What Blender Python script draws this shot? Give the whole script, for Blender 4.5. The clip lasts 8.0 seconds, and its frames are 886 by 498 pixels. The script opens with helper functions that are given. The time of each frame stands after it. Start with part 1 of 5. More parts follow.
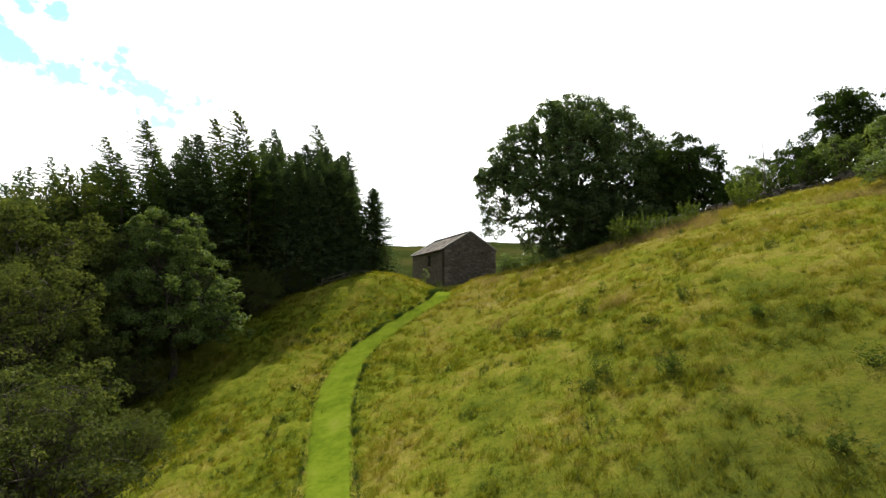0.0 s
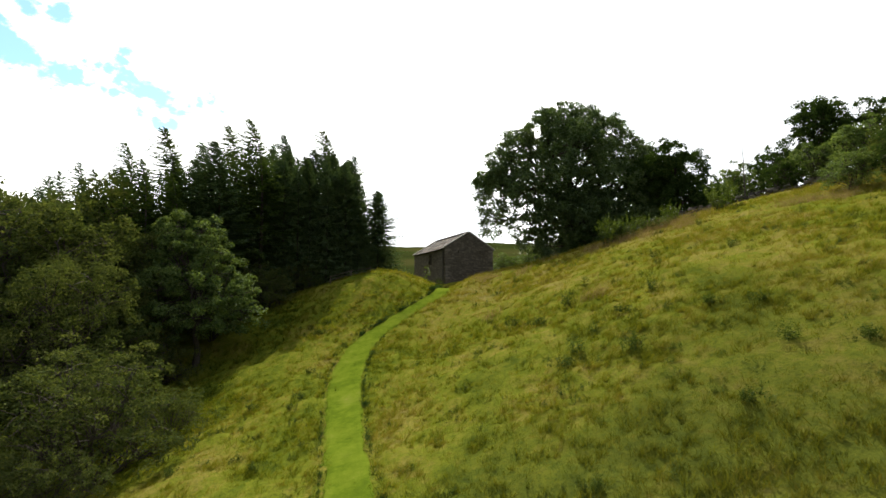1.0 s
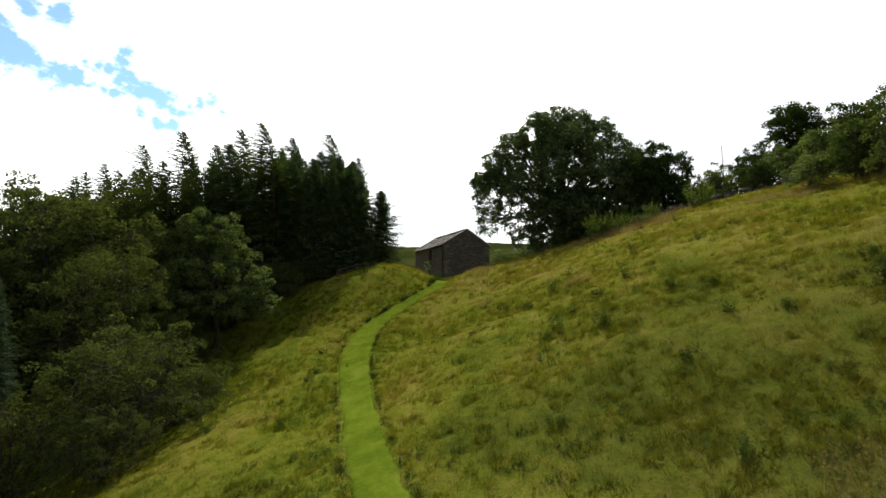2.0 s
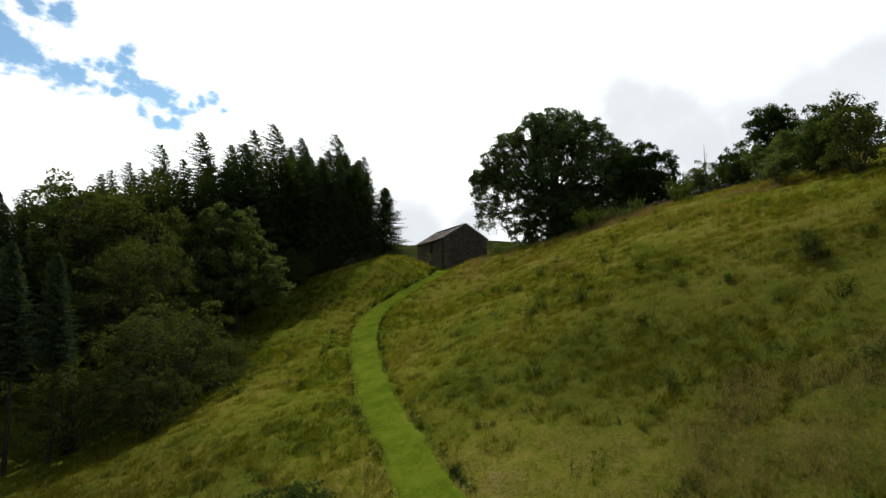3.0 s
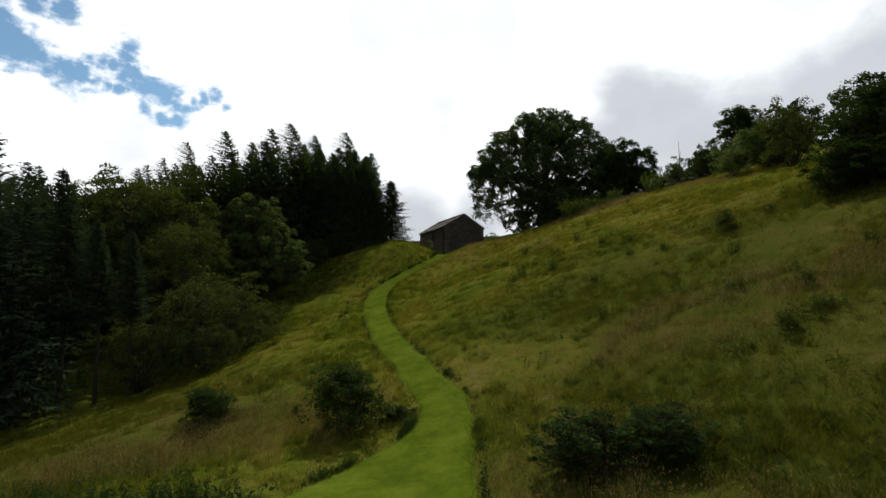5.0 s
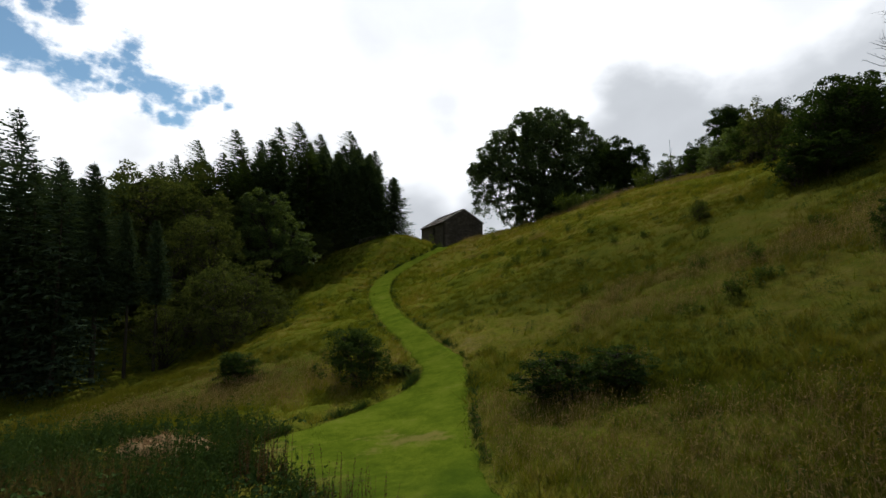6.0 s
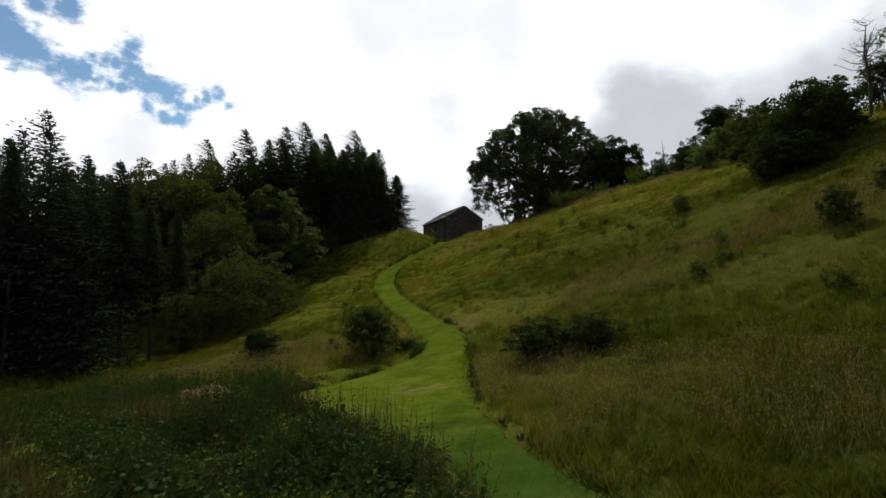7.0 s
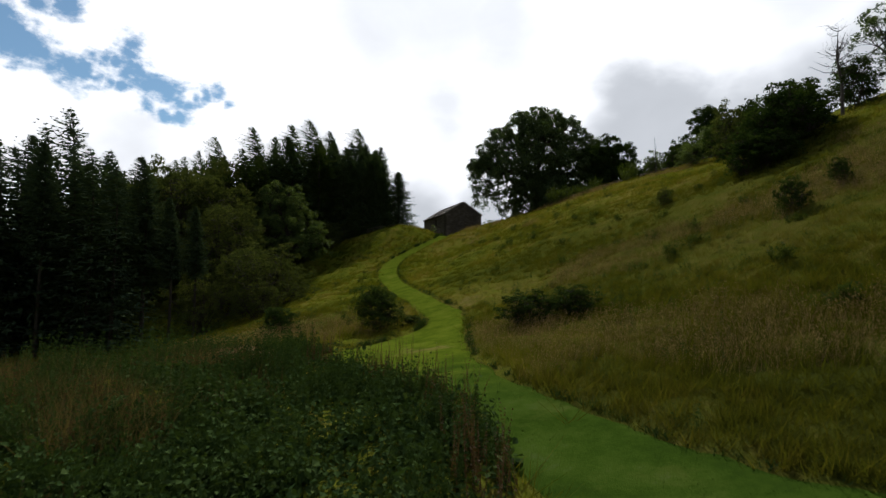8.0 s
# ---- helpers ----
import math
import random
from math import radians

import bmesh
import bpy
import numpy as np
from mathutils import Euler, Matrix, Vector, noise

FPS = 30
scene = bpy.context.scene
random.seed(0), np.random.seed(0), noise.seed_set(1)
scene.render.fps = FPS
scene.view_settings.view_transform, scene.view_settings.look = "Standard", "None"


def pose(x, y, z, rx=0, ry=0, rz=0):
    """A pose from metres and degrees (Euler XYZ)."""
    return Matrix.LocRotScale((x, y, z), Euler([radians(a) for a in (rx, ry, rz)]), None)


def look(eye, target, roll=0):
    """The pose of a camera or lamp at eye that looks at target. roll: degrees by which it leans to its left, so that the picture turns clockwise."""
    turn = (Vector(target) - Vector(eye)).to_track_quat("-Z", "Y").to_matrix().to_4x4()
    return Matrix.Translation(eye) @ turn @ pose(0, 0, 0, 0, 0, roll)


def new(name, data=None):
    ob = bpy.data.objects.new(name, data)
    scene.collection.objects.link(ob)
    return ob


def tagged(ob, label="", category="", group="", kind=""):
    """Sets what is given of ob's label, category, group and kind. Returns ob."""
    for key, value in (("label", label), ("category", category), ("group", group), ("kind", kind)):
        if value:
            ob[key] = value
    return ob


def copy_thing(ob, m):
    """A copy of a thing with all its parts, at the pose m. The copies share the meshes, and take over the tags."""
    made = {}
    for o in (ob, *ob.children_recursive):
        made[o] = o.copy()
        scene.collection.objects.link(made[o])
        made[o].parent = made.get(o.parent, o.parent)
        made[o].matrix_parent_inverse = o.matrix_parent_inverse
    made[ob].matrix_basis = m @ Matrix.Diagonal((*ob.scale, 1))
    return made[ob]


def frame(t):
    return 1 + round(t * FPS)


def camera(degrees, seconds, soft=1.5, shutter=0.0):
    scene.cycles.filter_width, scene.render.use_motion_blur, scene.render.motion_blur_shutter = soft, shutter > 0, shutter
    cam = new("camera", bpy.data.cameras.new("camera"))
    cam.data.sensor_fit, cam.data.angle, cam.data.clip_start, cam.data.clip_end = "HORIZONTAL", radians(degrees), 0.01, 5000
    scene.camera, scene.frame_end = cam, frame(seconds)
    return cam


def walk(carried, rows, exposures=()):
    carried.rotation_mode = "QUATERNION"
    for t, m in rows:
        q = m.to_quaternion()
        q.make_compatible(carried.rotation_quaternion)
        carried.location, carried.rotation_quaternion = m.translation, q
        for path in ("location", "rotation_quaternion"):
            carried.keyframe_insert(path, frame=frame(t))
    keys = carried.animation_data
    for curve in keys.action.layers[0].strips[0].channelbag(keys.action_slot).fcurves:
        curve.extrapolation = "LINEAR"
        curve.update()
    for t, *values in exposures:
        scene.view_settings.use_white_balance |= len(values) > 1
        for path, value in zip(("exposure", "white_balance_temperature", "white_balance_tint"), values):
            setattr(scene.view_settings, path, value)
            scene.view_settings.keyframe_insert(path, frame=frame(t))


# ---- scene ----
cam = camera(77.0, 8.0, shutter=0.25)
PATH = [
    (0, (-0.024, 0.001, 0.045), (-0.012, 1.991, 0.245), -0.0),
    (0.5, (0.032, -1.614, -0.02), (0.042, 0.375, 0.183), 0.0),
    (1, (0.086, -3.53, -0.474), (0.093, -1.541, -0.271), 0.0),
    (1.5, (0.126, -5.385, -0.852), (0.133, -3.396, -0.647), 0.0),
    (3, (0.304, -11.438, -2.474), (0.305, -9.448, -2.274), -0.0),
    (3.5, (0.387, -13.265, -2.789), (0.385, -11.274, -2.594), -0.0),
    (4, (0.448, -15.118, -3.268), (0.444, -13.127, -3.077), -0.0),
    (4.5, (0.517, -16.767, -3.839), (0.511, -14.776, -3.649), -0.0),
    (6, (0.715, -21.36, -5.457), (0.702, -19.368, -5.271), 0.1),
    (6.5, (0.705, -22.748, -5.879), (0.69, -20.756, -5.694), 0.1),
    (7, (0.692, -24.218, -6.303), (0.676, -22.227, -6.12), 0.1),
    (7.5, (0.682, -25.569, -6.812), (0.665, -23.577, -6.63), 0.1),
    (8, (0.655, -26.994, -7.268), (0.64, -25.003, -7.088), 0.2),
]
EXPOSURES = ((0.0, 0.80, 6500, 10), (1.5, 0.48, 6450, 10), (3.0, -0.30, 6350, 10), (4.5, -0.64, 6250, 10), (6.0, -0.74, 6200, 11), (8.0, -0.78, 6150, 12))
walk(cam, [(t, look(eye, target, roll)) for t, eye, target, roll in PATH], EXPOSURES)

# ---- light ----
SUN_LEFT, SUN_UP = -3.0, 45.5      # degrees to the left of straight ahead (+y), and above the horizon
SUN = Vector((-math.sin(radians(SUN_LEFT)) * math.cos(radians(SUN_UP)), math.cos(radians(SUN_LEFT)) * math.cos(radians(SUN_UP)), math.sin(radians(SUN_UP))))
sun = new("sun", bpy.data.lights.new("sun", "SUN"))
sun.data.energy, sun.data.angle, sun.data.color = 4.8, radians(0.6), (1.0, 0.95, 0.86)
sun.matrix_world = look(SUN * 200, (0, 0, 0))


class Nodes:
    """A small writer of node trees."""

    def __init__(self, tree):
        self.tree = tree
        tree.nodes.clear()

    def add(self, kind, values=(), **props):
        node = self.tree.nodes.new(kind)
        for key, value in props.items():
            setattr(node, key, value)
        for key, value in dict(values).items():
            self.put(node.inputs[key], value)
        return node

    def put(self, socket, value):
        if isinstance(value, bpy.types.NodeSocket):
            self.tree.links.new(value, socket)
        else:
            socket.default_value = value

    def math(self, op, a, b=0.0, c=0.0, clamp=False):
        return self.add("ShaderNodeMath", {0: a, 1: b, 2: c}, operation=op, use_clamp=clamp).outputs[0]

    def mix(self, f, a, b, blend="MIX"):
        n = self.add("ShaderNodeMix", {0: f, 6: a, 7: b}, data_type="RGBA", blend_type=blend)
        return n.outputs[2]

    def ramp(self, f, stops, ease="LINEAR"):
        n = self.add("ShaderNodeValToRGB", {0: f})
        n.color_ramp.interpolation = ease
        while len(n.color_ramp.elements) < len(stops):
            n.color_ramp.elements.new(0.5)
        for e, (at, colour) in zip(n.color_ramp.elements, stops):
            e.position, e.color = at, (*colour, 1) if len(colour) == 3 else colour
        return n.outputs[0]

    def noise(self, where, scale, detail=4.0, rough=0.55, warp=0.0):
        return self.add("ShaderNodeTexNoise", {"Vector": where, "Scale": scale, "Detail": detail, "Roughness": rough, "Distortion": warp}).outputs["Fac"]

    def smooth(self, f, lo, hi):
        return self.add("ShaderNodeMapRange", {0: f, 1: lo, 2: hi, 3: 0.0, 4: 1.0}, interpolation_type="SMOOTHSTEP").outputs[0]


def grey(v):
    return (v, v, v)


def sky_world():
    world = bpy.data.worlds.new("sky")
    scene.world = world
    world.use_nodes = True
    n = Nodes(world.node_tree)
    way = n.add("ShaderNodeTexCoord").outputs["Generated"]
    sky = n.add("ShaderNodeTexSky", sky_type="NISHITA", sun_disc=False, sun_elevation=radians(SUN_UP), sun_rotation=radians(-SUN_LEFT), air_density=1.0, dust_density=0.4)
    blue = n.mix(1.0, sky.outputs[0], BLUE, "MULTIPLY")
    flat = n.add("ShaderNodeMapping", {"Vector": way, "Scale": (1.0, 1.0, 1.7)}).outputs[0]
    billow = n.noise(flat, 5.5, 9.0, 0.6, 0.4)
    broad = n.noise(flat, 2.6, 6.0, 0.55, 0.3)
    fine = n.noise(flat, 17.0, 6.0, 0.6)
    swirl = n.add("ShaderNodeTexNoise", {"Vector": flat, "Scale": 7.0, "Detail": 6.0, "Roughness": 0.6}).outputs["Color"]
    swirl = n.add("ShaderNodeVectorMath", {0: swirl, 1: (0.5, 0.5, 0.5)}, operation="SUBTRACT").outputs[0]

    def blob(spots, torn):
        bent = n.add("ShaderNodeVectorMath", {0: n.add("ShaderNodeVectorMath", {0: swirl, 3: torn}, operation="SCALE").outputs[0], 1: way}, operation="ADD").outputs[0]
        total = None
        for az, up, size in spots:
            c = (math.sin(radians(az)) * math.cos(radians(up)), math.cos(radians(az)) * math.cos(radians(up)), math.sin(radians(up)))
            far = n.add("ShaderNodeVectorMath", {0: bent, 1: c}, operation="DISTANCE").outputs["Value"]
            one = n.math("SUBTRACT", 1.0, n.math("DIVIDE", far, size))
            total = one if total is None else n.math("MAXIMUM", total, one)
        return total

    # gaps of blue: a torn band ahead to the left, and others overhead and behind
    def band(a, b, size, count=7):
        return tuple((a[0] + (b[0] - a[0]) * k / (count - 1), a[1] + (b[1] - a[1]) * k / (count - 1), size) for k in range(count))

    gap = blob(band((-41.0, 22.8), (-39.0, 21.0), 0.05, 4) + band((-39.4, 20.8), (-34.6, 19.4), 0.055, 6) + band((-34.2, 19.2), (-31.4, 18.6), 0.03, 4) + band((-33.6, 20.8), (-31.6, 20.4), 0.034, 3) + band((-30.4, 22.4), (-30.9, 19.6), 0.044, 4)
               + band((-30.2, 19.3), (-25.6, 17.6), 0.05, 6) + band((-29.2, 16.8), (-26.6, 16.5), 0.034, 3) + band((-25.0, 18.6), (-23.0, 19.2), 0.026, 3) + ((-21.8, 18.4, 0.016), (-38.0, 24.2, 0.03), (-35.4, 24.4, 0.036),
               (-70.0, 30.0, 0.3), (150.0, 40.0, 0.5), (60.0, 62.0, 0.35), (-150.0, 35.0, 0.4)), 0.045)
    torn = n.math("ADD", gap, n.math("MULTIPLY", n.math("SUBTRACT", billow, 0.5), 1.3))
    torn = n.math("ADD", torn, n.math("MULTIPLY", n.math("SUBTRACT", fine, 0.5), 1.4))
    torn = n.math("ADD", torn, n.math("MULTIPLY", n.math("SUBTRACT", n.noise(flat, 46.0, 5.0, 0.6), 0.5), 1.0))
    hole = n.math("MULTIPLY", n.smooth(torn, 0.20, 0.82), 0.97)
    # grey undersides: a broad bank to the right with a bright torn rim, thin veils overhead and low over the fell
    dark = blob(((19.4, 18.6, 0.09), (18.4, 15.8, 0.10), (22.4, 16.8, 0.12), (25.6, 14.6, 0.13), (30.4, 14.4, 0.16), (35.0, 15.4, 0.16), (38.8, 18.8, 0.12), (43.0, 19.0, 0.16),
                 (-2.6, 7.4, 0.11), (3.0, 8.0, 0.09), (80.0, 25.0, 0.5), (120.0, 50.0, 0.4), (-120.0, 20.0, 0.5)), 0.05)
    veil = blob(((-7.0, 27.6, 0.12), (-1.0, 28.6, 0.13), (5.6, 27.0, 0.10), (0.6, 19.6, 0.06), (0.4, 17.0, 0.06), (-31.0, 13.6, 0.07), (34.0, 27.0, 0.12), (-14.0, 15.4, 0.05)), 0.12)
    ragged = n.math("ADD", n.math("MULTIPLY", n.math("SUBTRACT", broad, 0.5), 0.5), n.math("MULTIPLY", n.math("SUBTRACT", billow, 0.5), 0.9))
    heavy = n.smooth(n.math("ADD", dark, ragged), -0.05, 0.62)
    heavy = n.math("MAXIMUM", heavy, n.math("MULTIPLY", n.smooth(n.math("ADD", veil, ragged), -0.2, 0.8), 0.45))
    height = n.add("ShaderNodeSeparateXYZ", {0: way}).outputs[2]
    toward = n.add("ShaderNodeVectorMath", {0: way, 1: tuple(SUN)}, operation="DOT_PRODUCT").outputs["Value"]
    # clouds near the horizon towards the sun show lit flanks; overhead and behind they show their grey bases
    lit = n.math("MULTIPLY", n.smooth(toward, 0.05, 0.6), n.math("SUBTRACT", 1.0, n.smooth(height, 0.50, 0.74)))
    glow = n.math("ADD", CLOUD_FAR, n.math("MULTIPLY", lit, CLOUD_NEAR - CLOUD_FAR))
    shade = n.math("MULTIPLY", n.math("SUBTRACT", 1.0, n.math("MULTIPLY", heavy, 0.47)), glow)
    shade = n.math("MULTIPLY", shade, n.math("ADD", 0.86, n.math("MULTIPLY", billow, 0.28)))
    cloud = n.mix(1.0, n.mix(heavy, (1.0, 1.0, 0.985, 1), (0.95, 0.98, 1.0, 1)), n.add("ShaderNodeCombineColor", {0: shade, 1: shade, 2: shade}).outputs[0], "MULTIPLY")
    back = n.add("ShaderNodeBackground", {"Color": n.mix(hole, cloud, blue), "Strength": 1.0})
    n.add("ShaderNodeOutputWorld", {"Surface": back.outputs[0]})


CLOUD_NEAR, CLOUD_FAR, BLUE = 2.05, 0.45, (0.112, 0.146, 0.146, 1)
sky_world()


# ---- materials ----
def material(name):
    m = bpy.data.materials.new(name)
    m.use_nodes = True
    return m, Nodes(m.node_tree)


def finish(n, colour, rough=0.8, bump=None, strength=0.4, distance=0.02, gloss=0.3):
    values = {"Base Color": colour, "Roughness": rough, "Specular IOR Level": gloss}
    if bump is not None:
        values["Normal"] = n.add("ShaderNodeBump", {"Height": bump, "Strength": strength, "Distance": distance}).outputs[0]
    n.add("ShaderNodeOutputMaterial", {"Surface": n.add("ShaderNodeBsdfPrincipled", values).outputs[0]})


def leaf_material(name, dark, mid, light, through_share=0.35, gloss=0.2, rough=0.6, patch=0.35):
    """Foliage: each leaf takes its own green, patches vary over metres, and some light comes through."""
    m, n = material(name)
    geo = n.add("ShaderNodeNewGeometry")
    rand = geo.outputs["Random Per Island"]
    wide = n.noise(geo.outputs["Position"], patch, 3.0)
    f = n.math("ADD", n.math("MULTIPLY", rand, 0.6), n.math("MULTIPLY", n.math("SUBTRACT", wide, 0.3), 0.9), clamp=True)
    colour = n.ramp(f, ((0.0, dark), (0.5, mid), (1.0, light)))
    front = n.add("ShaderNodeBsdfPrincipled", {"Base Color": colour, "Roughness": rough, "Specular IOR Level": gloss}).outputs[0]
    warm = n.mix(1.0, colour, (1.25, 1.25, 0.5, 1), "MULTIPLY")
    back = n.add("ShaderNodeBsdfTranslucent", {"Color": warm}).outputs[0]
    n.add("ShaderNodeOutputMaterial", {"Surface": n.add("ShaderNodeMixShader", {0: through_share, 1: front, 2: back}).outputs[0]})
    return m


def where(n):
    return n.add("ShaderNodeNewGeometry").outputs["Position"]


def own_place(n):
    return n.add("ShaderNodeTexCoord").outputs["Object"]


def grass_stops(n, p):
    """The meadow's mottling: rich green, olive and straw, in patches of several metres and in tufts; with a mask for
    coarse growth and painted cloud shade.
    """
    stretch = n.add("ShaderNodeMapping", {"Vector": p, "Rotation": (0, 0, 0.5), "Scale": (1.0, 0.6, 1.0)}).outputs[0]
    a = n.noise(stretch, 0.16, 4.0, 0.6)
    b = n.noise(stretch, 0.8, 4.0, 0.65)
    c = n.noise(p, 2.6, 3.0, 0.6)
    f = n.math("ADD", n.math("MULTIPLY", a, 0.50), n.math("MULTIPLY", b, 0.36))
    f = n.math("ADD", n.math("SUBTRACT", f, 0.035), n.math("MULTIPLY", c, 0.36))
    # drier, strawy grass towards the crest
    east, north = n.add("ShaderNodeSeparateXYZ", {0: p}).outputs[0], n.add("ShaderNodeSeparateXYZ", {0: p}).outputs[1]
    crest = n.math("MULTIPLY", n.smooth(n.math("ADD", north, n.math("MULTIPLY", n.math("SUBTRACT", b, 0.5), 10.0)), 18.0, 42.0), n.smooth(east, -1.0, 4.0))
    f = n.math("ADD", f, n.math("MULTIPLY", crest, 0.10))
    # ranker, darker growth low on the slope; the first spot also paints in cloud shade
    spot = n.add("ShaderNodeVectorMath", {0: p, 1: (13.5, 1.5, 0.0)}, operation="SUBTRACT").outputs[0]
    spot = n.add("ShaderNodeVectorMath", {0: spot, 1: (1.0, 0.62, 0.0)}, operation="MULTIPLY").outputs[0]
    reach = n.math("ADD", n.add("ShaderNodeVectorMath", {0: spot}, operation="LENGTH").outputs["Value"], n.math("MULTIPLY", n.math("SUBTRACT", a, 0.5), 26.0))
    rank_shade = n.math("SUBTRACT", 1.0, n.smooth(reach, 6.0, 19.0))
    spot = n.add("ShaderNodeVectorMath", {0: p, 1: (-14.0, 6.0, 0.0)}, operation="SUBTRACT").outputs[0]
    spot = n.add("ShaderNodeVectorMath", {0: spot, 1: (1.0, 0.9, 0.0)}, operation="MULTIPLY").outputs[0]
    reach = n.math("ADD", n.add("ShaderNodeVectorMath", {0: spot}, operation="LENGTH").outputs["Value"], n.math("MULTIPLY", n.math("SUBTRACT", a, 0.5), 14.0))
    rank_shade = n.math("MAXIMUM", rank_shade, n.math("SUBTRACT", 1.0, n.smooth(reach, 5.0, 11.0)))
    spot = n.add("ShaderNodeVectorMath", {0: p, 1: (8.0, -15.5, 0.0)}, operation="SUBTRACT").outputs[0]
    spot = n.add("ShaderNodeVectorMath", {0: spot, 1: (0.8, 1.0, 0.0)}, operation="MULTIPLY").outputs[0]
    reach = n.math("ADD", n.add("ShaderNodeVectorMath", {0: spot}, operation="LENGTH").outputs["Value"], n.math("MULTIPLY", n.math("SUBTRACT", b, 0.5), 8.0))
    low = n.math("SUBTRACT", 1.0, n.smooth(reach, 3.5, 9.0))
    return f, n.math("MAXIMUM", n.math("MULTIPLY", rank_shade, 0.52), n.math("MULTIPLY", low, 0.62))


GRASS = ((0.36, (0.024, 0.042, 0.007)), (0.46, (0.074, 0.099, 0.010)), (0.57, (0.128, 0.144, 0.014)), (0.67, (0.176, 0.158, 0.028)), (0.84, (0.225, 0.182, 0.070)))


def make_ground():
    m, n = material("meadow_soil_and_sward")
    p = where(n)
    tone, rank_shade = grass_stops(n, p)
    colour = n.mix(rank_shade, n.ramp(tone, GRASS), (0.046, 0.048, 0.012, 1))
    fine = n.noise(p, 9.0, 5.0, 0.7)
    colour = n.mix(n.math("MULTIPLY", n.smooth(fine, 0.45, 0.7), 0.6), colour, (0.030, 0.040, 0.010, 1))
    far = n.smooth(n.add("ShaderNodeVectorMath", {0: p, 1: (0, 20, 0)}, operation="DISTANCE").outputs["Value"], 75.0, 190.0)
    moor = n.ramp(n.noise(p, 0.012, 5.0, 0.6), ((0.35, (0.017, 0.022, 0.007)), (0.52, (0.030, 0.038, 0.009)), (0.65, (0.046, 0.046, 0.014))))
    colour = n.mix(far, colour, moor)
    finish(n, colour, 1.0, fine, 0.8, 0.06, 0.0)
    return m


def make_sward():
    m, n = material("grass_blades")
    geo = n.add("ShaderNodeNewGeometry")
    rand = geo.outputs["Random Per Island"]
    tone, rank_shade = grass_stops(n, geo.outputs["Position"])
    f = n.math("ADD", tone, n.math("MULTIPLY", n.math("SUBTRACT", rand, 0.5), 0.22))
    colour = n.mix(rank_shade, n.ramp(f, GRASS), (0.050, 0.050, 0.012, 1))
    front = n.add("ShaderNodeBsdfDiffuse", {"Color": colour, "Roughness": 0.6}).outputs[0]
    back = n.add("ShaderNodeBsdfTranslucent", {"Color": n.mix(1.0, colour, (1.3, 1.25, 0.5, 1), "MULTIPLY")}).outputs[0]
    n.add("ShaderNodeOutputMaterial", {"Surface": n.add("ShaderNodeMixShader", {0: 0.42, 1: front, 2: back}).outputs[0]})
    return m


def make_mown():
    m, n = material("mown_grass")
    p = where(n)
    a, b, c = n.noise(p, 0.7, 4.0, 0.65), n.noise(p, 4.0, 5.0, 0.7), n.noise(p, 30.0, 4.0, 0.7)
    f = n.math("ADD", n.math("MULTIPLY", a, 0.5), n.math("MULTIPLY", n.math("ADD", b, c), 0.25))
    colour = n.ramp(f, ((0.34, (0.056, 0.086, 0.008)), (0.46, (0.082, 0.120, 0.009)), (0.57, (0.124, 0.162, 0.014)), (0.70, (0.178, 0.163, 0.047))))
    worn = n.smooth(n.math("ADD", n.noise(p, 0.42, 3.0, 0.5), n.math("MULTIPLY", n.math("SUBTRACT", b, 0.5), 0.35)), 0.57, 0.70)
    # cloud shade over the near stretch, painted into the turf as a darker tone
    cloud_shade = n.math("SUBTRACT", 1.0, n.smooth(n.math("ADD", n.add("ShaderNodeSeparateXYZ", {0: p}).outputs[1], n.math("MULTIPLY", n.math("SUBTRACT", a, 0.5), 8.0)), -14.0, -7.0))
    colour = n.mix(cloud_shade, colour, n.mix(1.0, colour, (0.46, 0.60, 0.90, 1), "MULTIPLY"))
    spur = n.math("SUBTRACT", 1.0, n.smooth(n.add("ShaderNodeVectorMath", {0: p, 1: (-1.6, -5.6, -9.3)}, operation="DISTANCE").outputs["Value"], 2.0, 4.5))
    colour = n.mix(n.math("MULTIPLY", n.math("MULTIPLY", worn, n.math("ADD", 0.15, spur)), 0.6), colour, (0.20, 0.165, 0.05, 1))
    finish(n, colour, 1.0, c, 0.7, 0.03, 0.0)
    return m


